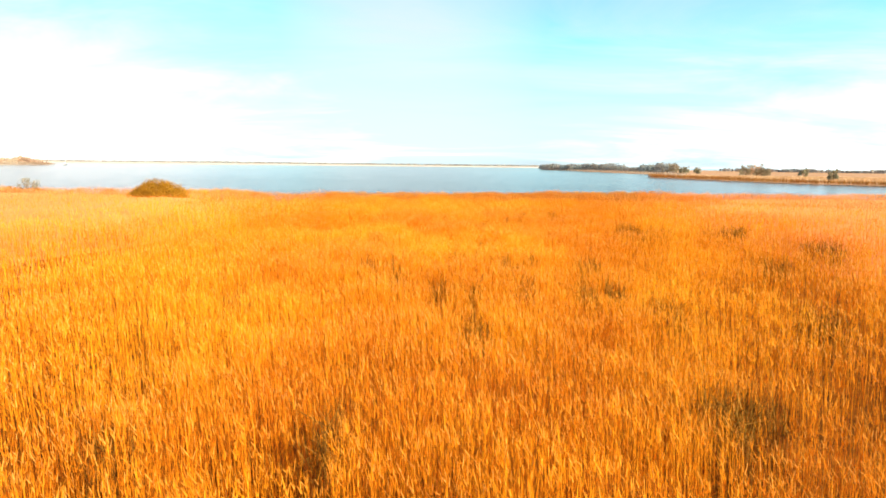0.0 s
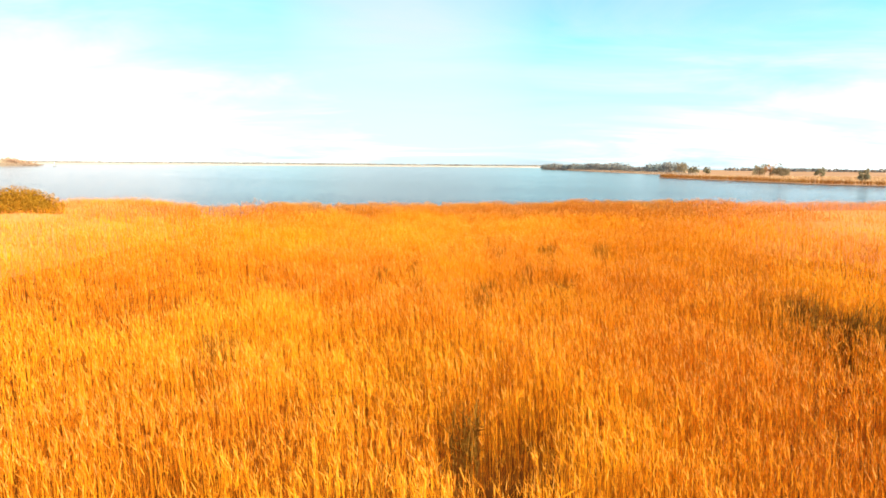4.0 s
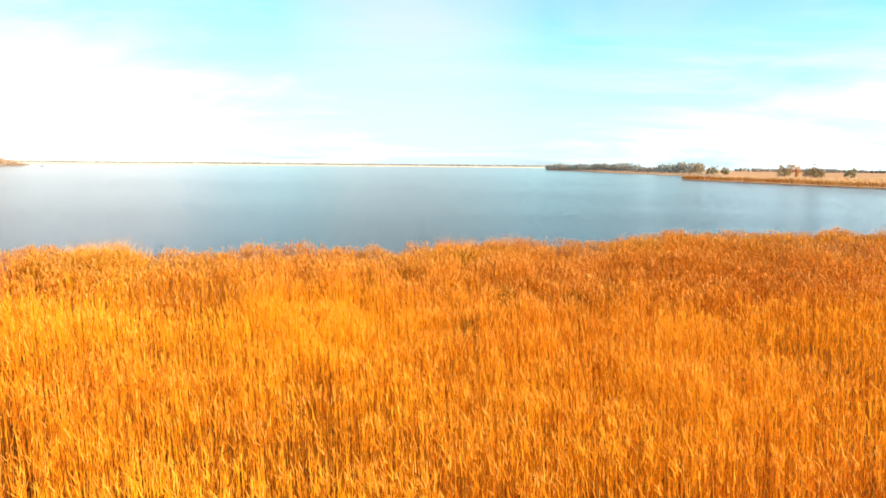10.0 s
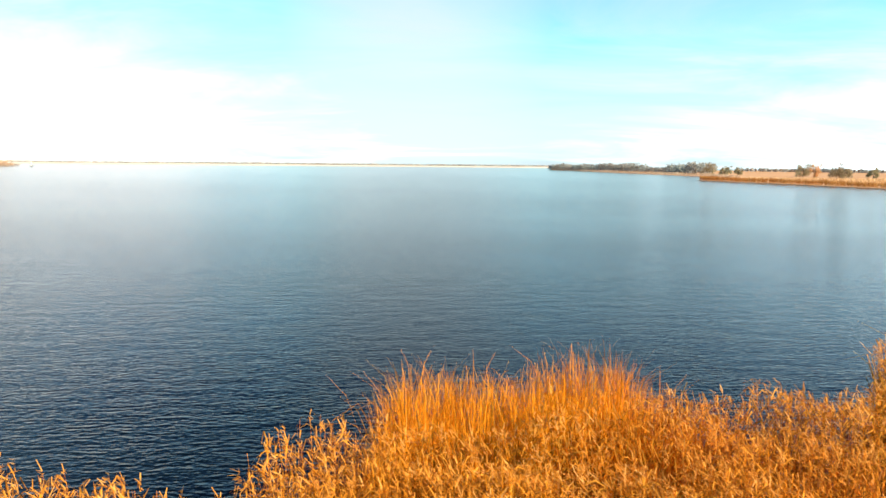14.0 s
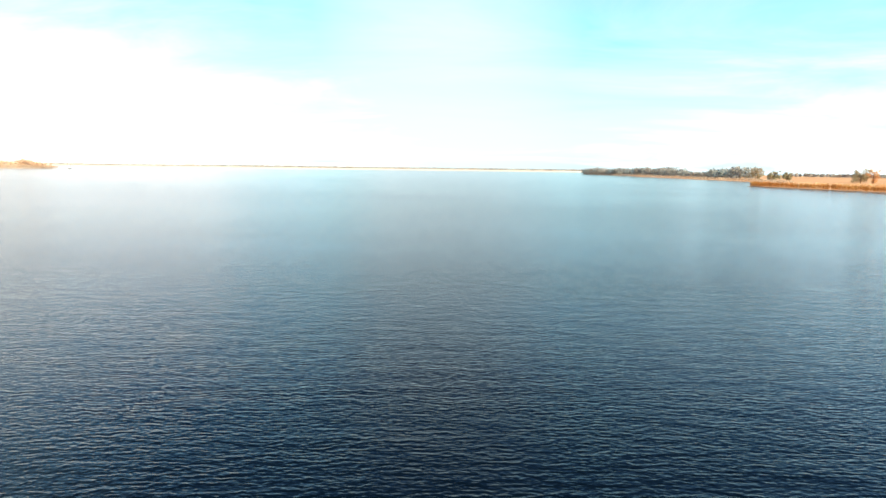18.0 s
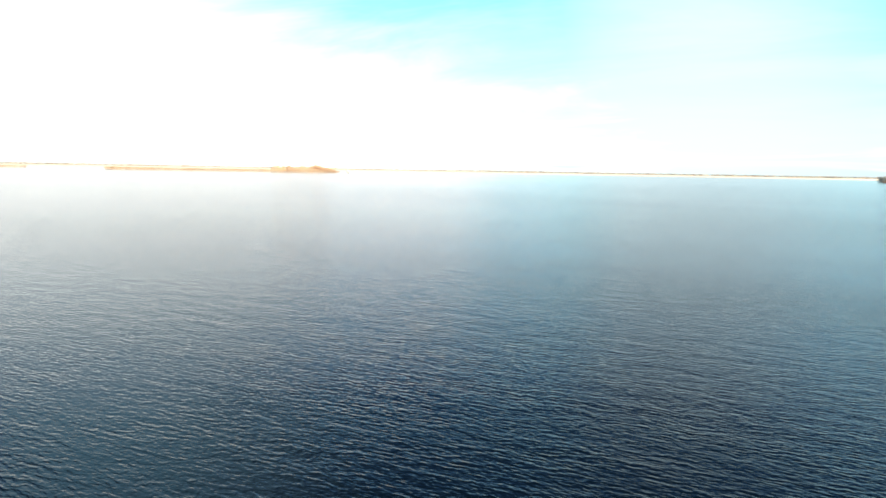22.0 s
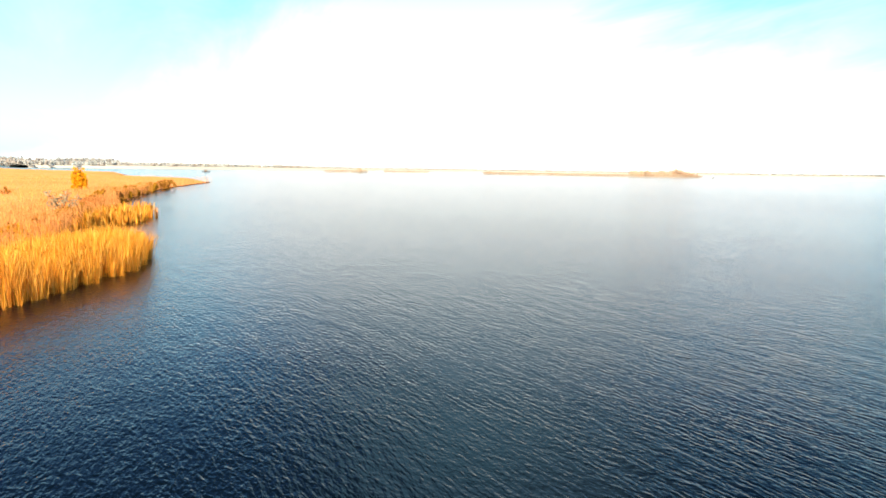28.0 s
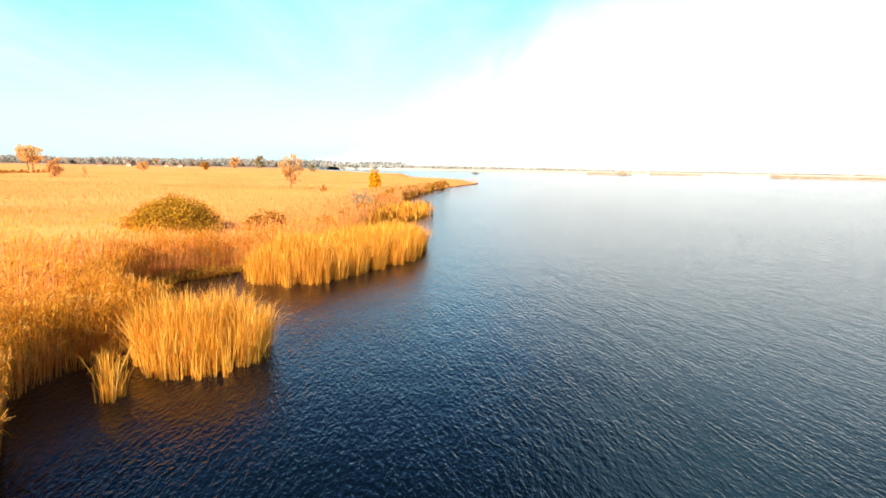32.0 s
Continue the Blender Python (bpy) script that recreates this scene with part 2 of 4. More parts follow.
def make_water():
    m, t, bsdf, out = material("lake_water")
    geo = t.add("ShaderNodeNewGeometry").outputs["Position"]

    def waves(turn, sx, sy, detail, distort):
        mp = t.add("ShaderNodeMapping")
        mp.inputs["Rotation"].default_value = (0, 0, radians(turn))
        mp.inputs["Scale"].default_value = (sx, sy, 1)
        t.link(geo, mp.inputs[0])
        return t.noise(mp.outputs[0], 1.0, detail, 0.5, distort)

    def rows(turn, stretch, length, distort):
        """Rows of small waves, broken along their crests."""
        mp = t.add("ShaderNodeMapping")
        mp.inputs["Rotation"].default_value = (0, 0, radians(turn))
        mp.inputs["Scale"].default_value = (stretch, 1, 1)
        t.link(geo, mp.inputs[0])
        w = t.add("ShaderNodeTexWave", wave_type="BANDS", bands_direction="Y", wave_profile="SIN", _Scale=0.314 / length, _Distortion=distort, _Detail=3.0, _Detail_Scale=1.6, _Detail_Roughness=0.6)
        t.link(mp.outputs[0], w.inputs["Vector"])
        return t.math("POWER", w.outputs["Fac"], 1.6)

    main = rows(-16, 0.62, 0.36, 13.0)
    short = rows(-6, 0.75, 0.21, 11.0)
    ripple = waves(-12, 3.4, 9.0, 2, 0.4)
    chop = waves(-14, 0.5, 1.5, 2, 0.4)
    gust = t.ramp(waves(15, 0.010, 0.03, 3, 0.0), [(0.35, 0.6), (0.65, 1.0)])
    flaw = t.ramp(waves(-14, 0.35, 0.6, 2, 0.3), [(0.3, 0.35), (0.65, 1.0)])
    height = t.math("ADD", t.math("MULTIPLY", main, 0.010), t.math("MULTIPLY", short, 0.006))
    height = t.math("ADD", t.math("MULTIPLY", height, flaw), t.math("ADD", t.math("MULTIPLY", ripple, 0.033), t.math("MULTIPLY", chop, 0.045)))
    b = t.add("ShaderNodeBump", _Strength=1.0, _Distance=1.0)
    t.link(t.math("MULTIPLY", height, gust), b.inputs["Height"])
    t.link(b.outputs[0], bsdf.inputs["Normal"])
    depth = t.noise(geo, 0.02, 2)
    t.link(t.ramp(depth, [(0.3, (0.0008, 0.0028, 0.0065)), (0.7, (0.001, 0.0036, 0.008))]), bsdf.inputs["Base Color"])
    bsdf.inputs["Roughness"].default_value = 0.12
    bsdf.inputs["IOR"].default_value = 1.33
    bsdf.inputs["Specular IOR Level"].default_value = 0.39
    bsdf.inputs["Specular Tint"].default_value = (0.48, 0.86, 1.0, 1)
    return m


WATER = make_water()


# ---- building blocks ----
def part(name, bm, mat, parent=None, label=""):
    me = bpy.data.meshes.new(name)
    bm.to_mesh(me)
    bm.free()
    me.materials.append(mat)
    ob = new(name, me)
    if parent is not None:
        ob.parent = parent
    return tagged(ob, label=label)


def quads(name, verts, faces, mat, parent=None, kind="", label=""):
    """One mesh from arrays of vertices (n, 3) and quads (m, 4)."""
    me = bpy.data.meshes.new(name)
    me.vertices.add(len(verts))
    me.vertices.foreach_set("co", np.ascontiguousarray(verts, dtype=np.float32).ravel())
    me.loops.add(len(faces) * 4)
    me.loops.foreach_set("vertex_index", np.ascontiguousarray(faces, dtype=np.int32).ravel())
    me.polygons.add(len(faces))
    me.polygons.foreach_set("loop_start", np.arange(0, len(faces) * 4, 4, dtype=np.int32))
    me.polygons.foreach_set("loop_total", np.full(len(faces), 4, dtype=np.int32))
    me.update(calc_edges=True)
    me.materials.append(mat)
    ob = new(name, me)
    if parent is not None:
        ob.parent = parent
    return tagged(ob, label=label, kind=kind)


def ribbons(line, width, side):
    """Strips along lines: line (n, k, 3), width (n, k), side (n, 3). Gives vertices and quads."""
    n, k, _ = line.shape
    off = side[:, None, :] * (width[:, :, None] / 2)
    v = np.stack([line - off, line + off], 2).reshape(-1, 3)
    i = np.arange(n)[:, None] * (2 * k) + np.arange(k - 1)[None, :] * 2
    return v, np.stack([i, i + 1, i + 3, i + 2], -1).reshape(-1, 4)


def joined(pieces):
    vs, fs, base = [], [], 0
    for v, f in pieces:
        vs.append(v)
        fs.append(f + base)
        base += len(v)
    return np.concatenate(vs), np.concatenate(fs)


def vnoise(x, y, size, seed):
    """Smooth noise of 0 to 1 over the plan, with lumps of that size."""
    x, y = np.asarray(x) / size, np.asarray(y) / size
    xi, yi = np.floor(x).astype(np.int64), np.floor(y).astype(np.int64)
    u, v = x - xi, y - yi
    u, v = u * u * (3 - 2 * u), v * v * (3 - 2 * v)

    def cell(a, b):
        h = np.sin(a * 127.1 + b * 311.7 + seed * 74.7) * 43758.5453
        return h - np.floor(h)

    return (cell(xi, yi) * (1 - u) + cell(xi + 1, yi) * u) * (1 - v) + (cell(xi, yi + 1) * (1 - u) + cell(xi + 1, yi + 1) * u) * v


def inside(x, y, poly):
    hit = np.zeros(len(x), bool)
    for (x0, y0), (x1, y1) in zip(poly, poly[1:] + poly[:1]):
        cross = (y0 > y) != (y1 > y)
        with np.errstate(divide="ignore", invalid="ignore"):
            hit ^= cross & (x < (x1 - x0) * (y - y0) / (y1 - y0) + x0)
    return hit


def edge_distance(x, y, poly, closed=True):
    best = np.full(len(x), 1e9)
    for (x0, y0), (x1, y1) in zip(poly, poly[1:] + (poly[:1] if closed else [])):
        dx, dy = x1 - x0, y1 - y0
        s = np.clip(((x - x0) * dx + (y - y0) * dy) / max(dx * dx + dy * dy, 1e-9), 0, 1)
        best = np.minimum(best, np.hypot(x - x0 - s * dx, y - y0 - s * dy))
    return best


def scatter(rng, x0, x1, y0, y1, cell):
    """A jittered grid of places."""
    gx, gy = np.meshgrid(np.arange(x0, x1, cell), np.arange(y0, y1, cell))
    gx, gy = gx.ravel(), gy.ravel()
    return gx + rng.random(len(gx)) * cell, gy + rng.random(len(gy)) * cell


def unit(a):
    return np.stack([np.cos(a), np.sin(a), np.zeros(len(a))], 1)


def grow(rng, x, y, base, high, wide, leaves, plume, bend=0.10, leaf_long=0.42, low=0.30, spread=1.0, rise=1.05, arch=False, sway=0.5, fluff=1.0):
    """Reed plants at (x, y): stems, leaves and plumes as three sets of strips."""
    n = len(x)
    zed = np.array([[0, 0, 1.0]])
    foot = np.stack([x, y, np.zeros(n) + base], 1)
    lean = unit(rng.random(n) * 2 * math.pi) * (np.minimum(np.abs(rng.normal(0, bend, n)), bend * 1.8) * high)[:, None] + np.array([-0.05, 0.05, 0]) * high[:, None]
    top = foot + lean + zed * high[:, None]
    mid = foot + lean * 0.35 + zed * (high * 0.55)[:, None]
    stem = ribbons(np.stack([foot, top], 1), wide[:, None] * np.array([[0.65, 0.35]]), unit(rng.random(n) * math.pi))
    blades = []
    for k in range(leaves):
        at = low + (0.98 - low) * ((k + rng.random(n)) / leaves) ** 0.8
        start = np.where((at < 0.55)[:, None], foot + (mid - foot) * (at / 0.55)[:, None], mid + (top - mid) * ((at - 0.55) / 0.45)[:, None])
        out = unit(rng.random(n) * 2 * math.pi)
        long = leaf_long * (0.5 + rng.random(n))
        tilt = rng.normal(rise, sway, n)
        tip = start + out * (long * np.cos(tilt) * spread)[:, None] + zed * (long * np.sin(tilt))[:, None]
        side = np.stack([-out[:, 1], out[:, 0], rng.normal(0, 0.5, n)], 1)
        if arch:
            crest = start + out * (long * 0.45 * spread)[:, None] + zed * (long * (0.25 + 0.3 * rng.random(n)))[:, None]
            tip = start + out * (long * 0.9 * spread)[:, None] + zed * (long * rng.normal(0.0, 0.25, n))[:, None]
            blades.append(ribbons(np.stack([start, crest, tip], 1), wide[:, None] * np.array([[1.0, 1.5, 0.3]]), side))
            continue
        blades.append(ribbons(np.stack([start, tip], 1), wide[:, None] * np.array([[1.25, 0.25]]), side))
    heads = []
    for k in range(plume):
        out = unit(rng.random(n) * 2 * math.pi)
        long = 0.15 * (0.5 + rng.random(n))
        p0 = top - (top - mid) * (0.16 * rng.random(n))[:, None]
        side = out * 0.5 + np.array([-0.3, 0.15, 0])
        p1 = p0 + side * (long * (0.3 + 0.6 * rng.random(n)))[:, None] + zed * (long * (0.3 + 0.8 * rng.random(n)))[:, None]
        heads.append(ribbons(np.stack([p0, p1], 1), wide[:, None] * fluff * np.array([[1.5, 0.7]]), unit(rng.random(n) * math.pi)))
    return stem, blades, heads


def reed_stand(name, sets, mats, label, category, kind="stuff"):
    """An Empty with the stems, the leaves and the plumes of a stand of reeds under it."""
    root = tagged(new(name), label=label, category=category, kind=kind)
    for title, k, mat in zip(("stems", "leaves", "plumes"), range(3), mats):
        pieces = []
        for s in sets:
            pieces += [s[0]] if k == 0 else s[k]
        if pieces:
            v, f = joined(pieces)
            quads(title, v, f, mat, root, kind="stuff")
    return root


# ---- land and water ----
# The shore of the marsh that is flown over, from the far right round its bays and clumps to the far spit.
SHORE = [(420, 60), (260, 92), (120, 108), (60, 103), (40, 101), (25.5, 98.6), (19.4, 98.3), (15.6, 96), (13.2, 92.6), (11, 92.4), (9.3, 91.8), (2.2, 90.6),
         (1.8, 89.5), (1.4, 88.8), (0.5, 88.9), (-0.9, 89.2), (-2.8, 89.7), (-4.9, 89.5), (-6.4, 88.8), (-8.2, 87.6), (-9.6, 86.6), (-10.8, 86.1), (-12.0, 85.8), (-13.4, 86.2), (-15.5, 87.6), (-18, 87.6), (-20.5, 86), (-24, 84.6), (-27.6, 84.4), (-30.5, 87.2), (-38, 90.5), (-48, 92),
         (-60, 92.5), (-67, 94), (-74, 96), (-88, 95.5), (-105, 95), (-116, 96.7), (-150, 102), (-187, 110.2), (-215, 118), (-238, 126), (-252, 128), (-258, 123),
         (-280, 112), (-330, 98), (-380, 92), (-450, 98), (-520, 70), (-640, 10), (-900, -40), (-1180, -90), (-1700, -260)]
MARSH = SHORE + [(-1700, -1500), (400, -1500)]
EAST = [(137, 392), (139, 370), (143, 350), (148, 322), (152, 292), (158, 264), (180, 233), (232, 198), (420, 150), (2400, 60), (4000, 900), (2600, 2600), (700, 1700),
        (250, 1290), (206, 1262), (215, 1100), (208, 900), (204, 700), (203, 560), (196, 500), (170, 440), (148, 408)]


def land(name, outline, top, mat, label):
    """A sheet of land with a bank that goes down under the water."""
    bm = bmesh.new()
    rim = [bm.verts.new((x, y, top)) for x, y in outline]
    foot = [bm.verts.new((x, y, -0.8)) for x, y in outline]
    face = bm.faces.new(rim)
    for i in range(len(rim)):
        j = (i + 1) % len(rim)
        bm.faces.new((rim[i], foot[i], foot[j], rim[j]))
    face.normal_update()
    bmesh.ops.triangulate(bm, faces=[face], ngon_method="EAR_CLIP")
    bmesh.ops.recalc_face_normals(bm, faces=bm.faces)
    return tagged(part(name, bm, mat), label=label, category="ground", kind="structure")


def make_lake():
    bm = bmesh.new()
    around = [bm.verts.new((4900 * math.cos(i * math.pi / 32), 4900 * math.sin(i * math.pi / 32), 0)) for i in range(64)]
    bm.faces.new(around)
    tagged(part("water", bm, WATER), label="wide rippled blue lake under a bright sky", category="lake", kind="structure")


make_lake()
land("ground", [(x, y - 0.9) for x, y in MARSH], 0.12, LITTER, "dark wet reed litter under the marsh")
land("ground_east", EAST, 0.12, MEADOW, "dry ochre meadow on the far spit")


land("ground_west", [(-700, -10), (-900, -50), (-1180, -100), (-1690, -270), (-1690, -1490), (-700, -1490)], 0.9, MEADOW, "dry ochre fields before the far village")


def shore_gap(x, y):
    return edge_distance(x, y, SHORE, closed=False)


def seen_plan(x, y):
    """The part of the marsh that lies before the flight or along the bank."""
    ahead = (np.abs(x - 1.5) < 0.84 * y + 4) & (y > 3)
    bank = (x < 0) & (y > 97 - 0.72 * (4.3 - x) - 6)
    return ahead | bank


def way_off(x, y):
    return edge_distance(x, y, [(0, 7), (4.3, 97)], closed=False)


# Openings where the reeds have fallen and the dark ground shows.
OPENINGS = [(14.2, 43.4, 1.3), (15.6, 42.2, 0.9), (17.2, 42.6, 0.7), (20.7, 43.3, 1.2), (22.4, 43.8, 0.9), (1.1, 17.0, 0.5), (7.9, 19.5, 0.7), (-7.2, 19.9, 0.5), (5.8, 22.3, 0.5), (12.3, 18.0, 0.8), (5.8, 11.3, 0.8),
            (6.9, 11.8, 0.6), (-3.5, 27.8, 0.6), (-2.3, 27.7, 0.5), (-4.5, 39.6, 0.6), (0.8, 31.6, 0.5), (3.2, 27.5, 0.55), (4.8, 30.8, 0.4), (7.4, 28.9, 0.8), (3.1, 28.9, 0.3), (2.2, 34.9, 0.35), (16.7, 28.6, 0.9), (24.1, 35.8, 1.2),
            (-2.0, 9.6, 0.5), (-5.7, 9.5, 0.5), (3.2, 46.9, 0.6), (6.9, 48.6, 0.6), (0.7, 48.0, 0.4), (7.9, 58.7, 0.7), (4.9, 64.0, 0.4), (11.0, 58.1, 0.6), (4.9, 57.9, 0.5), (2.3, 58.1, 0.5),
            (6.2, 81.0, 0.55), (8.7, 80.6, 0.6), (-1.5, 82.6, 0.6), (10.8, 83.4, 0.7), (5.8, 82.2, 0.4), (0.4, 83.0, 0.4), (-1.9, 23.5, 0.5), (-0.1, 23.0, 0.4), (1.3, 22.2, 0.35), (3.5, 23.2, 0.5), (7.1, 22.7, 0.55), (4.4, 76.5, 0.4), (-2.3, 83.7, 0.4), (0.3, 52.3, 0.35), (-1.2, 50.6, 0.4),
            (7.0, 53.2, 0.45), (5.6, 50.9, 0.4)]


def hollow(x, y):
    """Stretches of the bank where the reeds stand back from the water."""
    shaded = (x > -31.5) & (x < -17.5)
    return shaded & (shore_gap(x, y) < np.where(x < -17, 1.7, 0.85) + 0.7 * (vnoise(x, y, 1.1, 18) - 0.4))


def in_belt(x, y):
    """The strip at the water's edge where the leafier reeds grow."""
    return (x > -32) & (x < 34) & (y > 80) & (shore_gap(x, y) < 2.4 + 1.4 * vnoise(x, y, 2.5, 15))


def canopy_top(x, y):
    """Height of the matted reed tops away from the line of flight."""
    rise = np.clip((way_off(x.ravel(), y.ravel()).reshape(x.shape) + 10 * (vnoise(x, y, 7.0, 33) - 0.5) - 24) / 12, 0, 1)
    rise = rise * np.clip((shore_gap(x.ravel(), y.ravel()).reshape(x.shape) - 2.5) / 6, 0, 1)
    return -0.05 + rise * (1.48 + 0.35 * vnoise(x, y, 22, 21) + 0.25 * vnoise(x, y, 9, 22))


def make_marsh():
    rng = np.random.default_rng(7)
    sets = {"near": [], "shore": [], "mid": [], "far": [], "dull": []}
    # zone, least and greatest distance from the line of flight, spacing, blade width, leaves, plumes
    for zone, d0, d1, cell, wide, leaves, plume in (("near", 0, 8, 0.120, 0.0084, 3, 2), ("near", 8, 18, 0.168, 0.0120, 3, 2), ("near", 18, 36, 0.27, 0.020, 3, 2), ("mid", 36, 62, 0.38, 0.026, 2, 1),
                                                    ("far", 62, 140, 0.75, 0.05, 2, 1), ("far", 140, 300, 1.7, 0.11, 1, 1)):
        x, y = scatter(rng, -4.3 - d1, min(4.3 + d1, 130), 3 if d1 < 100 else -140, 130, cell)
        d = way_off(x, y)
        d = d + 0.25 * d * (vnoise(x, y, 2.5, 30) - 0.5)
        ok = (d >= d0) & (d < d1) & seen_plan(x, y)
        x, y = x[ok], y[ok]
        ok = inside(x, y, MARSH)
        x, y = x[ok], y[ok]
        hole = vnoise(x, y, 2.3, 3) * 0.6 + vnoise(x, y, 0.9, 4) * 0.4
        keep = np.where(hole < 0.24, 0.12, 0.62 + 0.6 * vnoise(x, y, 5.0, 5))
        fall = np.zeros(len(x))
        for ox, oy, r in OPENINGS:
            near = np.hypot(x - ox, (y - oy + 0.8) * np.where(y < oy - 0.8, 0.55, 0.9)) / (r * 0.72)
            near = near + 0.6 * (vnoise(x, y, 0.5, 12) - 0.5)
            fall = np.maximum(fall, np.clip((1.35 - near) * 3.5, 0, 1))
        keep = keep * (1 - 0.96 * fall)
        keep = np.where(hollow(x, y) | in_belt(x, y), 0.0, keep)
        ok = rng.random(len(x)) < keep
        x, y, fall = x[ok], y[ok], fall[ok]
        high = 2.0 + 0.55 * (vnoise(x, y, 9.0, 8) - 0.5) + 0.65 * (vnoise(x, y, 2.2, 9) - 0.5) + 0.75 * (vnoise(x, y, 0.8, 10) - 0.5) + rng.normal(0, 0.12, len(x)) - 0.95 * fall
        foot = np.full(len(x), 0.1)
        if zone != "near":
            mat_top = canopy_top(x, y)
            within = shore_gap(x, y) > np.where(x > -34, 9.0, 4.0)
            foot = np.where(within, mat_top - 0.35, foot)
            high = np.where(within, mat_top + 0.16 + 0.35 * (high - 2.0), high)
        # Further from the flight more reeds take the haze-lightened colour.
        pale = rng.random(len(x)) < np.clip((way_off(x, y) - 16) / 46, 0, 1)
        dull = np.zeros(len(x))
        for ox, oy, rx, ry in ((-46, 84.5, 15, 4.5), (-23, 82.5, 5, 3), (-33, 74, 7, 2.5), (-90, 36, 12, 3), (-58, 56, 9, 2.5), (-120, 60, 18, 3)):
            dull = np.maximum(dull, np.clip(1.5 - np.hypot((x - ox) / rx, (y - oy) / ry) - 0.7 * vnoise(x, y, 3.0, 23), 0, 0.7))
        dull = rng.random(len(x)) < dull
        high = high - 0.25 * dull
        russet = rng.random(len(x)) < np.clip((y - 76.5 + 5 * (vnoise(x, y, 4.0, 26) - 0.5)) / 9, 0, 1) if zone == "near" else np.zeros(len(x), bool)
        plain = ~dull & ~russet
        for part_of, which in ((zone if zone != "far" else "mid", ~pale & plain), ("far", pale & plain), ("shore", russet & ~dull), ("dull", dull)):
            n = which.sum()
            if n and part_of == "shore":
                # broader leaves that hang over, and fuller plumes
                sets[part_of].append(grow(rng, x[which], y[which], 0.1, high[which] + 0.1, np.full(n, wide * 1.15) * (0.6 + 0.8 * rng.random(n)), leaves - 1, plume + 1, leaf_long=0.2, low=0.55, bend=0.07, arch=True, fluff=1.4))
            elif n:
                sets[part_of].append(grow(rng, x[which], y[which], foot[which], np.maximum(high[which] - foot[which], 0.25), np.full(n, wide) * (0.6 + 0.8 * rng.random(n)), leaves, plume, leaf_long=0.30, low=0.3, rise=1.32, bend=0.07, sway=0.32))
    x, y = scatter(rng, -72, 100, -70, 97, 1.0)
    ok = ~seen_plan(x, y) & inside(x, y, MARSH) & (way_off(x, y) < 90)
    x, y = x[ok], y[ok]
    rest = grow(rng, x, y, 0.1, 1.85 + 0.5 * (vnoise(x, y, 4.0, 9) - 0.5) + rng.normal(0, 0.12, len(x)), np.full(len(x), 0.10), 3, 1, leaf_long=0.5, rise=1.0, bend=0.12)
    sets["mid"].append(rest)
    # fuller reeds along the bank of the bays
    x, y = scatter(rng, -150, 100, 72, 112, 0.30)
    ok = ((x < -24) | (x > 24)) & inside(x, y, MARSH)
    x, y = x[ok], y[ok]
    gap = shore_gap(x, y)
    ok = (gap < 9) & (rng.random(len(x)) < np.where(gap < 6, 1.0, 0.5)) & ~hollow(x, y) & (vnoise(x, y, 1.3, 27) > 0.12)
    x, y = x[ok], y[ok]
    high = 2.05 + 0.5 * (vnoise(x, y, 6.0, 28) - 0.5) + 0.5 * (vnoise(x, y, 1.0, 29) - 0.5) + rng.normal(0, 0.1, len(x))
    brown = rng.random(len(x)) < np.clip(1.6 * vnoise(x, y, 5.0, 31) - 0.55, 0, 0.8)
    for part_of, which in (("far", ~brown), ("dull", brown)):
        sets[part_of].append(grow(rng, x[which], y[which], 0.1, high[which], np.full(which.sum(), 0.026), 3, 1, leaf_long=0.3, low=0.35, rise=1.2, bend=0.08, sway=0.35))
    tag = "tall dry orange reeds with feathery plumes covering the marsh"
    reed_stand("reed_bed", sets["near"], (REED_STEM, REED_LEAF, REED_PLUME), tag, "reeds")
    reed_stand("reed_bed", sets["shore"], (RUSSET_STEM, RUSSET_LEAF, RUSSET_PLUME), "russet leafy reeds with cream plumes behind the shore", "reeds")
    reed_stand("reed_bed", sets["mid"], (REED_STEM, REED_LEAF, REED_PLUME), tag, "reeds")
    reed_stand("reed_bed", sets["far"], (FIELD_REED, FIELD_REED, FIELD_REED), tag, "reeds")
    reed_stand("reed_bed", sets["dull"], (DULL_REED, DULL_REED, DULL_REED), "patches of dull brown bent reeds among the orange ones", "reeds")
    # darker olive sedge in the openings
    xs, ys = [], []
    for ox, oy, r in OPENINGS:
        n = int(150 * r * r) + 25
        a, d = rng.random(n) * 2 * math.pi, np.sqrt(rng.random(n)) * r * 0.95
        xs.append(ox + np.cos(a) * d)
        ys.append(oy + np.sin(a) * d * 1.3)
    x, y = np.concatenate(xs), np.concatenate(ys)
    sedge = grow(rng, x, y, 0.1, 1.5 + 0.7 * (vnoise(x, y, 0.6, 25) - 0.4) + rng.normal(0, 0.12, len(x)), np.full(len(x), 0.018), 4, 0, bend=0.12, leaf_long=0.5, low=0.3, rise=1.1)
    reed_stand("sedge", [sedge], (SEDGE, SEDGE, SEDGE), "dark olive withered sedge in openings among the reeds", "sedge")
    # the leafier, still partly green belt at the water's edge
    x, y = scatter(rng, -32, 34, 80, 101, 0.115)
    gap = shore_gap(x, y)
    keep = (inside(x, y, MARSH) | (gap < 0.35 * vnoise(x, y, 0.9, 24))) & in_belt(x, y) & (vnoise(x, y, 0.7, 16) > 0.14) & ~hollow(x, y)
    x, y = x[keep], y[keep]
    high = 2.2 + 0.5 * (vnoise(x, y, 1.2, 17) - 0.5) + 0.6 * (vnoise(x, y, 0.6, 19) - 0.5) + rng.normal(0, 0.07, len(x))
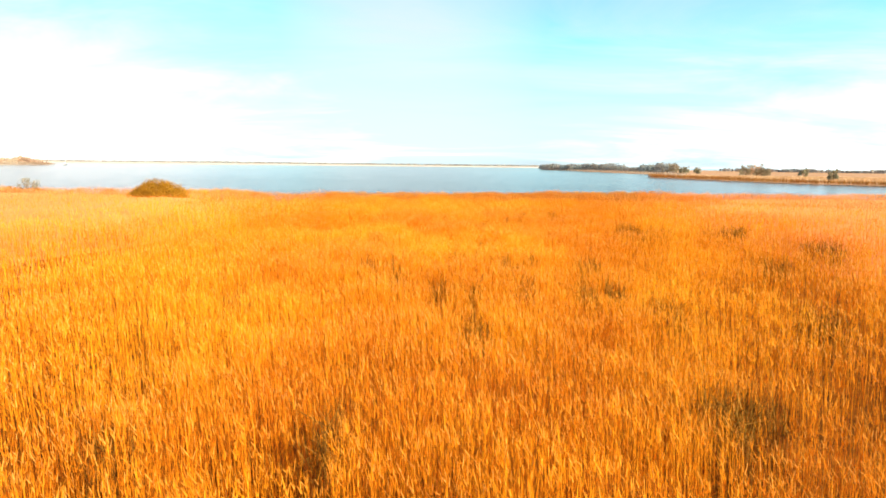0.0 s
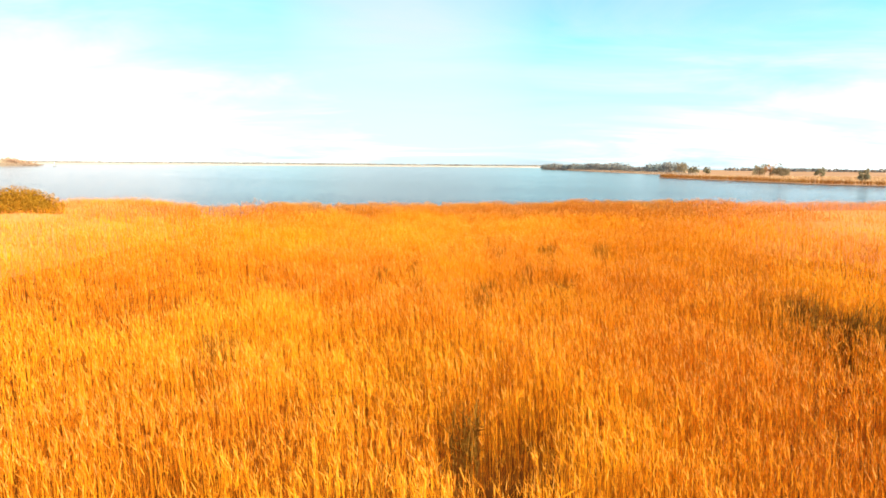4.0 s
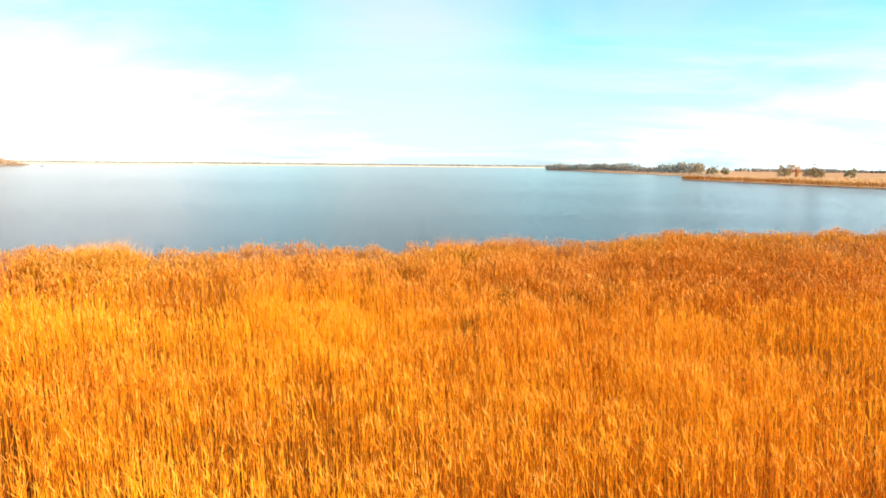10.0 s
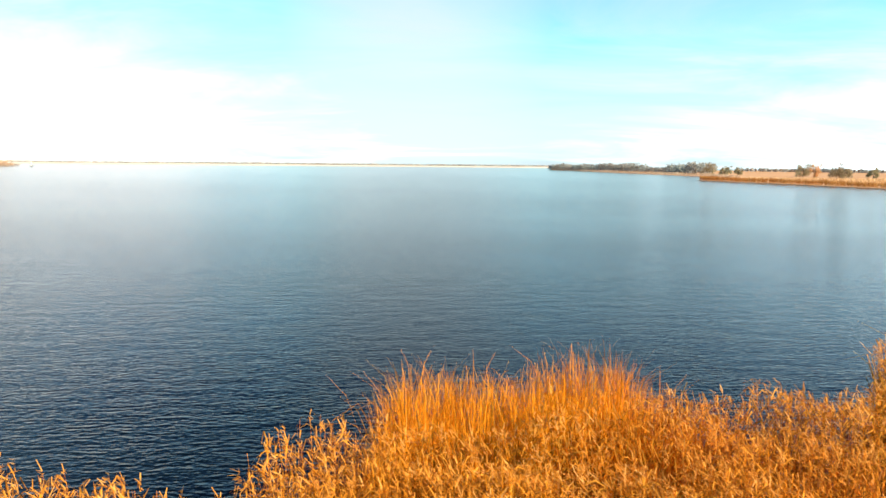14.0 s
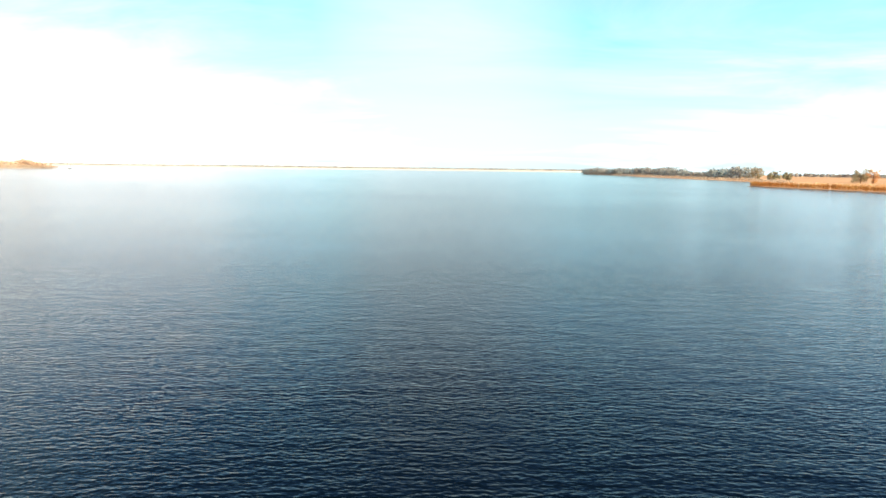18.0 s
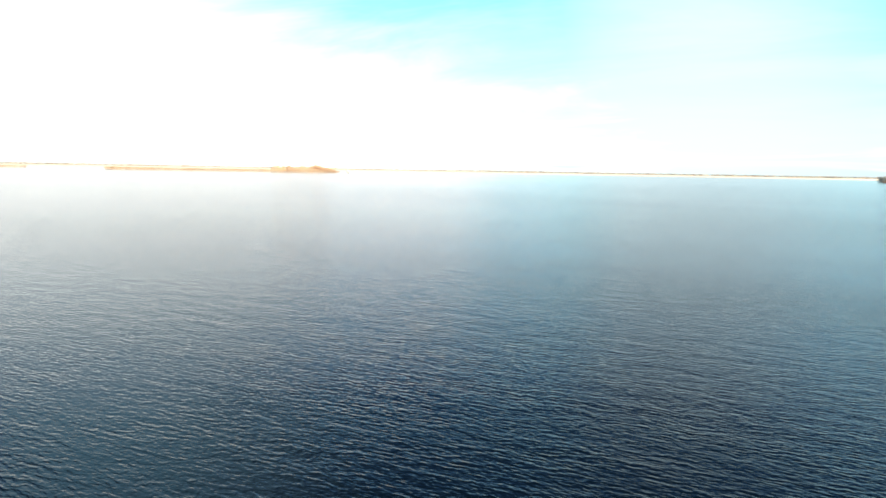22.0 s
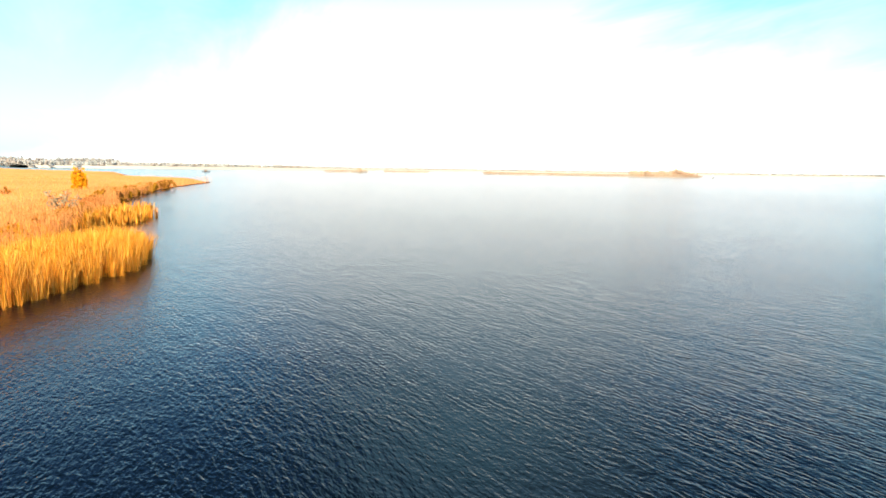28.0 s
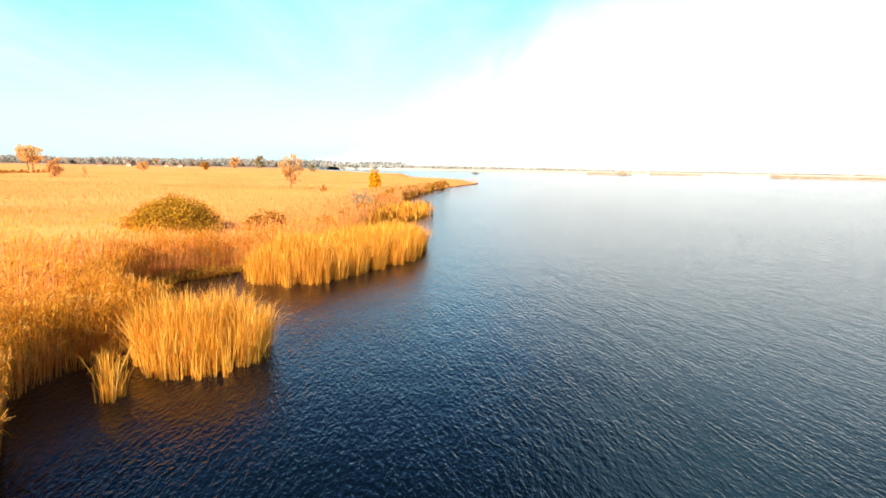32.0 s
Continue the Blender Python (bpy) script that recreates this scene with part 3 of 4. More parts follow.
    belt = grow(rng, x, y, -0.05, high, np.full(len(x), 0.0115) * (0.7 + 0.6 * rng.random(len(x))), 5, 0, bend=0.09, leaf_long=0.27, low=0.4, arch=True)
    # Brown understory added to block light and deepen the shade inside the belt.
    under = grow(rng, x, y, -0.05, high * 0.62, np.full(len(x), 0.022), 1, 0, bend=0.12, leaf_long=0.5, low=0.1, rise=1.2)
    # feathery heads, each a spray of fine threads that nods to one side
    tip = belt[0][0].reshape(-1, 2, 2, 3)[:, 1].mean(1)
    pick = rng.random(len(tip)) < 0.55
    tip, n = tip[pick], pick.sum()
    nod = unit(rng.normal(2.4, 0.9, n))
    threads = []
    for k in range(7):
        p0 = tip - np.array([[0, 0, 0.20]]) * rng.random(n)[:, None] + np.array([[0, 0, 0.06]])
        spray = nod * (0.02 + 0.10 * rng.random(n))[:, None] + rng.normal(0, 0.035, (n, 3))
        p1 = p0 + spray + np.array([[0, 0, 1.0]]) * rng.normal(0.03, 0.05, n)[:, None]
        threads.append(ribbons(np.stack([p0, p1], 1), np.full((n, 1), 0.019) * np.array([[1.0, 0.6]]), unit(rng.random(n) * math.pi)))
    belt = (belt[0], belt[1], threads)
    reed_stand("reed_belt", [under], (DULL_REED, DULL_REED, DULL_REED), "brown stalks added to darken the foot of the shore reeds", "reeds")
    reed_stand("reed_belt", [belt], (REED_STEM, EDGE_LEAF, CREAM_PLUME), "leafy golden-green reeds with cream plumes at the water's edge", "reeds")
    # added low stalks, coloured dark to carry the shade of the hollow
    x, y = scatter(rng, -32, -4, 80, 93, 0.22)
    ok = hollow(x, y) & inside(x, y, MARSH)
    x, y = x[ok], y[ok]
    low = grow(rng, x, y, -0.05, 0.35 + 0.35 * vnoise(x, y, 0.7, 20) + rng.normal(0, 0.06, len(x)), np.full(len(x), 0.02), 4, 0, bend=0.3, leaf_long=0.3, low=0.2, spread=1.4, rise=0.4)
    reed_stand("shade_growth", [low], (SEDGE, SEDGE, DULL_REED), "low added growth coloured dark for the shade of the bank", "reeds")


make_marsh()


def make_canopy():
    """The matted tops of the reeds far across the marsh."""
    size = 3.0
    xs, ys = np.arange(-760, 260, size), np.arange(-420, 130, size)
    gx, gy = np.meshgrid(xs, ys)
    z = canopy_top(gx, gy)
    v = np.stack([gx, gy, z], -1).reshape(-1, 3)
    nx = len(xs)
    i, j = np.meshgrid(np.arange(nx - 1), np.arange(len(ys) - 1))
    c = (j * nx + i).ravel()
    f = np.stack([c, c + 1, c + nx + 1, c + nx], -1)
    cx, cy = v[c, 0] + size / 2, v[c, 1] + size / 2
    ok = inside(cx, cy, MARSH) & (shore_gap(cx, cy) > 1.5) & (way_off(cx, cy) > 16)
    used = np.unique(f[ok])
    back = np.full(len(v), -1)
    back[used] = np.arange(len(used))
    root = tagged(new("reed_field"), label="matted pale orange reed tops across the far marsh", category="reeds", kind="stuff")
    quads("matted_tops", v[used], back[f[ok]], THATCH, root)


make_canopy()


def cattails(name, outline, spacing, high, wide, label, seed, mat=None, blades=5, gaps=0.30, splay=0.7, drop=0.24):
    """A clump of upright straw blades that stands in the water."""
    rng = np.random.default_rng(seed)
    px, py = [p[0] for p in outline], [p[1] for p in outline]
    x, y = scatter(rng, min(px), max(px), min(py), max(py), spacing)
    ragged = 1.1 * (vnoise(x, y, 0.9, seed + 5) - 0.5)
    ok = inside(x + ragged, y + ragged, outline) & (vnoise(x, y, 0.8, seed) > 0.14) & (vnoise(x, y, 0.32, seed + 7) > gaps)
    x, y = x[ok] + rng.normal(0, 0.1, ok.sum()), y[ok] + rng.normal(0, 0.1, ok.sum())
    n = len(x)
    root = tagged(new(name), label=label, category="reed clump", group="reed clumps along the shore")
    tall = high * (0.62 + 0.28 * vnoise(x, y, 1.6, seed + 1) + 0.30 * vnoise(x, y, 0.45, seed + 2))
    away = np.stack([x - np.mean(px), y - np.mean(py), np.zeros(n)], 1)
    away /= np.linalg.norm(away, axis=1)[:, None] + 1e-6
    rim = np.clip(1 - edge_distance(x, y, outline) / 0.8, 0, 1)
    for title, count, m, low in (("foliage", blades, mat or STRAW, 0.5), ("fading_foliage", 2, GREENISH, 0.35)):
        pieces = []
        for k in range(count):
            out = unit(rng.random(n) * 2 * math.pi)
            out = out + splay * rim[:, None] * away
            long = tall * (low + (1.05 - low) * rng.random(n) ** 0.8) * (1 - drop * rim)
            lean = np.minimum(np.abs(rng.normal(0.0, 0.17, n)), 0.42) * long
            foot = np.stack([x, y, np.full(n, -0.1)], 1) + out * 0.06
            zed = np.array([[0, 0, 1.0]])
            bent = rng.random(n) < 0.45
            p1 = foot + out * (lean * 0.3)[:, None] + zed * (long * 0.5)[:, None]
            p2 = foot + out * (lean * 0.8)[:, None] + zed * (long * 0.88)[:, None]
            p3 = foot + out * (lean * 1.4 + np.where(bent, 0.10 + 0.2 * rng.random(n), 0.03))[:, None] + zed * (long * np.where(bent, 0.66 + 0.2 * rng.random(n), 1.02))[:, None]
            pieces.append(ribbons(np.stack([foot, p1, p2, p3], 1), (wide * (0.7 + 0.6 * rng.random(n)))[:, None] * np.array([[0.9, 1.0, 0.75, 0.15]]), unit(rng.random(n) * math.pi)))
        v, f = joined(pieces)
        quads(title, v, f, m, root, kind="stuff")
    return root


POINT = [(2.7, 90), (3.0, 93.2), (3.5, 94.5), (5.5, 95.0), (8.3, 95.1), (9.0, 93.4), (9.4, 91.4)]
POINT_EAST = [(13.6, 92.6), (15.4, 96.3), (19.2, 98.8), (25, 99.2), (25, 96.5), (18, 94)]
CLUMP_NEAR = [(-12.8, 89.2), (-13.0, 90.4), (-14.3, 91.4), (-16.6, 91.8), (-17.4, 90.2), (-16.6, 87.6), (-15.0, 87.2), (-14.0, 88.5)]
CLUMP_LONG = [(-28.8, 87.2), (-27.3, 88.2), (-26.5, 91), (-28.6, 93), (-32, 94.7), (-36, 96.7), (-41.2, 98.4), (-45, 97.6), (-46, 94), (-38, 91), (-33, 88.4)]
CLUMP_FAR = [(-58, 92), (-66, 95.2), (-72, 98.2), (-78.6, 100.2), (-82, 98.8), (-76, 95), (-64, 92)]
cattails("reed_clump", POINT, 0.20, 2.45, 0.011, "upright orange straw clump on the point", 31, mat=REED_LEAF, blades=12, splay=0.25, drop=0.04)
cattails("reed_clump", POINT_EAST, 0.34, 2.5, 0.03, "broad golden reed clump beside the shore", 32)
cattails("reed_clump", CLUMP_NEAR, 0.18, 2.45, 0.0125, "dense golden reed clump standing in dark water", 33, blades=13)
cattails("reed_clump", [(-12.2, 88.05), (-12.0, 88.65), (-11.55, 88.7), (-11.25, 88.25), (-11.6, 87.95)], 0.10, 2.25, 0.013, "small separate tuft of golden reeds in water", 34, blades=7, splay=0.2)
cattails("reed_clump", CLUMP_LONG, 0.22, 2.5, 0.017, "long pale golden reed clump along the bay", 35, blades=9, gaps=0.12)
cattails("reed_clump", CLUMP_FAR, 0.5, 2.4, 0.08, "low golden reed tongue reaching into the lake", 36)

cattails("reed_clump", [(9.6, 91.9), (9.9, 92.7), (10.4, 92.8), (10.5, 92.0)], 0.15, 1.9, 0.009, "sparse reddish-brown tuft of thin reeds in water", 37, mat=REED_STEM, blades=3, splay=0.2)
cattails("reed_clump", [(10.9, 92.2), (11.2, 92.9), (11.7, 92.9), (11.8, 92.3)], 0.15, 1.8, 0.009, "sparse reddish-brown tuft of thin reeds in water", 38, mat=REED_STEM, blades=3, splay=0.2)
cattails("reed_clump", [(-1.0, 88.9), (-0.8, 89.6), (-0.2, 89.7), (0.2, 89.1)], 0.17, 2.3, 0.010, "thin golden sedge tuft at the water's edge", 39, blades=2, splay=0.2)


# ---- trees and bushes ----
def tube(bm, points, radii, sides=6):
    rings = []
    for k, (p, r) in enumerate(zip(points, radii)):
        a, b = points[max(k - 1, 0)], points[min(k + 1, len(points) - 1)]
        q = (Vector(b) - Vector(a)).to_track_quat("Z", "Y")
        rings.append([bm.verts.new(Vector(p) + q @ Vector((r * math.cos(i * 2 * math.pi / sides), r * math.sin(i * 2 * math.pi / sides), 0))) for i in range(sides)])
    for a, b in zip(rings, rings[1:]):
        for i in range(sides):
            j = (i + 1) % sides
            bm.faces.new((a[i], a[j], b[j], b[i]))
    bm.faces.new(rings[-1])


def leaf_cloud(rng, centres, spread, each, size):
    """Small leaves turned every way, gathered in clumps round the centres."""
    n = len(centres) * each
    c = np.repeat(centres, each, 0)
    p = rng.normal(0, 1, (n, 3))
    p *= (rng.random(n) ** 0.4 / np.linalg.norm(p, axis=1))[:, None]
    c = c + p * (spread if np.isscalar(spread) else np.repeat(spread, each)[:, None])
    a, b = rng.normal(0, 1, (n, 3)), rng.normal(0, 1, (n, 3))
    a /= np.linalg.norm(a, axis=1)[:, None]
    b -= a * (a * b).sum(1)[:, None]
    b /= np.linalg.norm(b, axis=1)[:, None]
    s = (size * (0.6 + 0.8 * rng.random(n)))[:, None]
    v = np.stack([c - a * s, c - b * s * 0.55, c + a * s, c + b * s * 0.55], 1).reshape(-1, 3)
    return v, np.arange(n * 4).reshape(-1, 4)


def tree(name, x, y, ground, high, wide, leaf, label, seed, clumps=40, each=28, size=0.22, bare=0.25, shape=1.0, limbs=7, trunks=1, group="", thick=1.0):
    """Trunk, limbs and a broken crown. shape below 1 narrows the crown towards its top."""
    rng = np.random.default_rng(seed)
    root = tagged(new(name), label=label, category="tree", group=group)
    root.location = (x, y, ground)
    tips = []
    for k in range(trunks):
        off = 0 if trunks == 1 else wide * 0.22 * (k - (trunks - 1) / 2) * 2
        lean = rng.normal(0, 0.03, 2) * high
        bm = bmesh.new()
        line = [(off * (0.5 + 0.5 * s) + lean[0] * s * s + rng.normal(0, 0.01) * high, lean[1] * s * s + rng.normal(0, 0.01) * high, high * 0.86 * s) for s in (0, 0.2, 0.4, 0.6, 0.8, 1)]
        r0 = high * 0.022 * thick
        tube(bm, line, [r0 * 1.25, r0, r0 * 0.8, r0 * 0.6, r0 * 0.4, r0 * 0.12])
        part("trunk", bm, BARK, root)
        for j in range(limbs):
            s = bare + (0.9 - bare) * (j + rng.random()) / limbs
            seg = min(int(s * 5), 4)
            start = Vector(line[seg]).lerp(Vector(line[seg + 1]), s * 5 - seg)
            ang = j * 2.4 + rng.random()
            reach = wide * 0.5 * (0.5 + 0.5 * rng.random()) * (1 - (1 - shape) * s) / math.sqrt(trunks)
            end = start + Vector((math.cos(ang) * reach, math.sin(ang) * reach, high * (0.10 + 0.14 * rng.random())))
            end.z = min(end.z, high * 0.95)
            mid = start.lerp(end, 0.5) - Vector((0, 0, high * 0.03))
            bm = bmesh.new()
            tube(bm, [start, mid, end], [r0 * 0.42, r0 * 0.28, r0 * 0.08], 5)
            part("limb", bm, BARK, root)
            tips += [start.lerp(end, f) for f in (0.55, 0.8, 1.0)]
        tips.append(Vector(line[-1]))
    tips = np.array([tuple(t) for t in tips])
    pick = tips[rng.integers(0, len(tips), clumps)] + rng.normal(0, 1, (clumps, 3)) * np.array([wide, wide, high * 0.8]) * 0.085
    pick[:, 2] = np.clip(pick[:, 2], high * bare, high * 0.97)
    if bare < 0.15:
        pick[:, 2] *= 0.40 + 0.60 * rng.random(clumps) ** 0.6
    rad = np.hypot(pick[:, 0], pick[:, 1])
    most = wide * 0.46 * np.clip(1 - (1 - shape) * (pick[:, 2] / high), 0.15, 1)
    pick[:, :2] *= np.minimum(1, most / np.maximum(rad, 1e-6))[:, None]
    v, f = leaf_cloud(rng, pick, wide * 0.12, each, size)
    quads("crown", v, f, leaf, root)
    return root


def bush(name, x, y, ground, high, lx, ly, leaf, label, seed, clumps=90, each=40, size=0.10, turn=0.0, category="bush", group="", stems=6):
    """A rounded bush: several stems from the ground and an uneven dome of leaves."""
    rng = np.random.default_rng(seed)
    root = tagged(new(name), label=label, category=category, group=group)
    root.matrix_basis = pose(x, y, ground, 0, 0, turn)
    for k in range(stems):
        a, r = k * 2.4, 0.15 + 0.25 * rng.random()
        bm = bmesh.new()
        end = (math.cos(a) * lx * r, math.sin(a) * ly * r, high * (0.6 + 0.25 * rng.random()))
        tube(bm, [(end[0] * 0.2, end[1] * 0.2, -0.05), (end[0] * 0.55, end[1] * 0.55, end[2] * 0.55), end], [0.02 * high, 0.014 * high, 0.005 * high], 5)
        part("stem", bm, BARK, root)
    a, u = rng.random(clumps) * 2 * math.pi, rng.random(clumps)
    el = np.arcsin(u)
    k = 0.78 + 0.14 * rng.random(clumps) + 0.14 * (vnoise(a * 3, el * 4, 1.0, seed) - 0.5)
    c = np.stack([np.cos(a) * np.cos(el) * lx / 2 * k, np.sin(a) * np.cos(el) * ly / 2 * k, np.sin(el) * high * k * 0.98 + 0.1], 1)
    v, f = leaf_cloud(rng, c, min(lx, ly, high * 2) * 0.11, each, size)
    quads("foliage", v, f, leaf, root)
    return root


bush("willow_bush", -39.2, 79.4, 0.1, 3.8, 9.2, 7.4, BUSH_LEAF, "large rounded olive-green willow bush among reeds", 41, clumps=330, each=120, size=0.075, turn=10)
bush("willow_bush", -42.5, 85.4, 0.1, 2.9, 5.0, 4.4, SCRUB_LEAF, "low brown willow scrub beside the round bush", 42, clumps=50, each=40, size=0.12)
tree("willow_tree", -120.6, 71.4, 0.1, 8.8, 5.0, PALE_LEAF, "thin pale peach willow tree with bare lower trunk", 51, clumps=90, each=26, size=0.16, bare=0.3, limbs=12)
tree("poplar_tree", -132.8, 88.4, 0.1, 6.9, 3.2, GOLD_LEAF, "bright golden-yellow leafy tree among reeds", 52, clumps=120, each=40, size=0.17, bare=0.12, shape=0.6, limbs=10)
tree("willow_tree", -311.7, -102.4, 0.1, 14.0, 13.5, PALE_LEAF, "large pale willow with two bare trunks", 53, clumps=110, each=40, size=0.36, bare=0.42, limbs=8, trunks=2)
tree("willow_tree", -178.4, -11.4, 0.1, 7.2, 5.0, PALE_LEAF, "small rounded peach-coloured tree in the marsh", 54, clumps=70, each=34, size=0.2, bare=0.2)
tree("sapling", -170, 2, 0.1, 5.2, 2.2, PALE_LEAF, "slender pale sapling in the marsh", 55, clumps=24, each=20, size=0.15, bare=0.3, limbs=5)
tree("willow_tree", -343.4, -59.7, 0.1, 7.6, 7.0, PALE_LEAF, "squat peach-coloured tree in the far marsh", 56, clumps=60, each=30, size=0.3, bare=0.15)
tree("willow_tree", -479.9, -71.6, 0.1, 8.5, 8.0, SCRUB_LEAF, "brown rounded tree in the far marsh", 57, clumps=60, each=30, size=0.35, bare=0.15)
tree("willow_tree", -660, -75, 0.1, 16, 12.0, DARK_LEAF, "grey-green rounded tree at the field edge", 58, clumps=70, each=30, size=0.5, bare=0.15)
tree("willow_tree", -690, -110, 0.1, 15, 13.0, PALE_LEAF, "pale rounded tree at the field edge", 59, clumps=70, each=30, size=0.5, bare=0.15)
bush("shrub", -560, -10, 0.1, 6, 9, 9, DARK_LEAF, "dark rounded shrub in the far marsh", 60, clumps=50, each=26, size=0.4)
tree("alder_tree", -490, 14, 0.1, 9, 8, DARK_LEAF, "dark green tree beside the far reeds", 61, clumps=60, each=30, size=0.35, bare=0.12)
bush("shrub", -470, 2, 0.1, 7, 8, 8, DARK_LEAF, "dark green shrub in the far marsh", 62, clumps=50, each=26, size=0.4)
bush("shrub", -108, 80, 0.1, 2.9, 2.0, 2.0, SCRUB_LEAF, "small brown shrub among the reeds", 63, clumps=24, each=24, size=0.14)


def make_scrub():
    """The ragged line of brown scrub behind the reed tongues."""
    rng = np.random.default_rng(77)
    for k, (x, y, high, lx, ly) in enumerate(((-47, 89.2, 2.5, 4.0, 3.0), (-52.5, 90.2, 2.7, 5.0, 3.0), (-58, 90.6, 2.9, 4.5, 3.0), (-64, 91.4, 3.1, 4.0, 3.0), (-70, 92.6, 2.7, 4.0, 2.6), (-88, 92.4, 2.7, 6, 3), (-97, 93, 3.1, 6, 3.4),
                                              (-104, 93.2, 3.0, 6, 3.4), (-112, 94.6, 3.2, 6, 3.6), (-121, 96.0, 2.8, 7, 3), (-132, 97.5, 2.9, 8, 3), (-145, 99.6, 2.8, 8, 3), (-158, 102, 3.0, 8, 4), (-172, 105, 3.2, 9, 4), (-183, 107.4, 3.6, 8, 4))):
        high = min(high, 2.2 if x > -90 else 2.4)
        bush("shrub", x, y, 0.1, high, lx, ly, SCRUB_LEAF if k % 3 else BUSH_LEAF, "ragged brown shrub behind the shore reeds", 80 + k, clumps=36, each=34, size=0.13 if x > -80 else 0.2, turn=rng.random() * 20, group="scrub along the shore")


make_scrub()


def make_twig_shrub():
    root = tagged(new("shrub"), label="bare twiggy shrub with a few dark leaves", category="bush")
    root.location = (-65.4, 91.0, 0.1)
    rng = np.random.default_rng(90)
    tips = []
    for k in range(9):
        a = k * 0.7 + rng.random() * 0.3
        out = 0.5 + 1.2 * rng.random()
        end = (math.cos(a) * out, math.sin(a) * out, 2.6 + 1.2 * rng.random())
        bm = bmesh.new()
        tube(bm, [(0, 0, 0), (end[0] * 0.35, end[1] * 0.35, end[2] * 0.6), end], [0.06, 0.04, 0.012], 5)
        part("branch", bm, BARK, root)
        tips += [(end[0] * s, end[1] * s, end[2] * (0.35 + 0.65 * s)) for s in (0.7, 0.95)]
    v, f = leaf_cloud(rng, np.array(tips), 0.38, 26, 0.11)
    quads("foliage", v, f, DARK_LEAF, root)


make_twig_shrub()


# ---- the far spit and its woods ----
def fringe(name, line, depth, spacing, high, wide, mats, label, seed, ground=0.3):
    """A belt of reeds along a far bank."""
    rng = np.random.default_rng(seed)
    xs, ys = [], []
    for (x0, y0), (x1, y1) in zip(line, line[1:]):
        long = math.hypot(x1 - x0, y1 - y0)
        n = int(long * abs(depth) / (spacing * spacing))
        s, d = rng.random(n), rng.random(n) * depth
        nx, ny = (y1 - y0) / long, -(x1 - x0) / long
        xs.append(x0 + (x1 - x0) * s + nx * d)
        ys.append(y0 + (y1 - y0) * s + ny * d)
    x, y = np.concatenate(xs), np.concatenate(ys)
    tall = high * (0.75 + 0.5 * vnoise(x, y, 12, seed)) * (0.85 + 0.3 * rng.random(len(x)))
    return reed_stand(name, [grow(rng, x, y, ground, tall, np.full(len(x), wide), 3, 1, leaf_long=0.9)], mats, label, "reeds")


EAST_BANK = [(148, 408), (137, 392), (139, 370), (143, 350), (148, 322), (152, 292), (158, 264), (180, 233), (232, 198), (330, 172)]
fringe("reed_belt", [(207, 1255), (216, 1100), (209, 900), (205, 700), (204, 560), (197, 500), (171, 440), (149, 408)], -12, 1.8, 1.3, 0.3, (ISLAND_REED, ISLAND_REED, DULL_REED), "dull brown reed belt along the headland", 103)
fringe("reed_belt", [(x + 1, y) for x, y in EAST_BANK], -7, 0.7, 1.2, 0.16, (DULL_REED, DULL_REED, DULL_REED), "brown reed belt along the far spit", 101)
fringe("reed_belt", [(x + 18, y + 6) for x, y in EAST_BANK], -130, 2.6, 1.0, 0.34, (PALE_REED, PALE_REED, PALE_REED), "haze-paled orange reeds covering the far spit", 102)
for k, (x, y, high, wide, leaf, tint) in enumerate(((240, 606, 12, 14, DARK_LEAF, "dark green"), (232, 560, 9, 10, DARK_LEAF, "dull green"), (262, 600, 8, 9, DARK_LEAF, "dull green"), (270, 518, 11, 13, DARK_LEAF, "olive green"), (284, 526, 11, 11, PALE_REED, "pale yellow"),
                                                   (226, 412, 9.5, 13, DARK_LEAF, "dark green"), (318, 512, 8, 8, DARK_LEAF, "dull green"), (204, 303, 6.5, 5, DARK_LEAF, "dark green"))):
    tree("spit_tree", x, y, 0.1, high, wide, leaf, tint + " rounded tree on the far spit", 110 + k, clumps=60, each=34, size=0.36, bare=0.10, limbs=6, group="trees on the far spit")


def woods(name, line, depth, count, high, seed, label, leaf=FAR_LEAF, ground=0.0, size=1.6, each=14):
    """A far wood: many small crowns of loose leaves, on short trunks."""
    rng = np.random.default_rng(seed)
    pts = np.array(line, float)
    seg = np.hypot(*np.diff(pts, axis=0).T)
    s = np.sort(rng.random(count)) * seg.sum()
    cum = np.concatenate([[0], np.cumsum(seg)])
    x = np.interp(s, cum, pts[:, 0]) + rng.normal(0, depth * 0.4, count)
    y = np.interp(s, cum, pts[:, 1]) + rng.normal(0, depth * 0.4, count)
    tall = high * (0.7 + 0.3 * rng.random(count)) * (0.6 + 0.6 * vnoise(s, s * 0, seg.sum() / 14, seed))
    centres, spread = [], []
    for k in range(4):
        f = (0.30, 0.5, 0.66, 0.82)[k]
        centres.append(np.stack([x + rng.normal(0, 0.14, count) * tall, y + rng.normal(0, 0.14, count) * tall, ground + tall * f], 1))
        spread.append(tall * (0.30, 0.32, 0.28, 0.2)[k])
    root = tagged(new(name), label=label, category="woodland", kind="stuff")
    v, f = leaf_cloud(rng, np.concatenate(centres), np.concatenate(spread), each, size)
    quads("crowns", v, f, leaf, root)
    foot = np.stack([x, y, 0 * x + ground], 1)
    v, f = ribbons(np.stack([foot, foot + np.stack([0 * x, 0 * x, tall * 0.5], 1)], 1), np.stack([tall * 0.05, tall * 0.03], 1), unit(rng.random(count) * math.pi))
    quads("trunks", v, f, BARK, root)


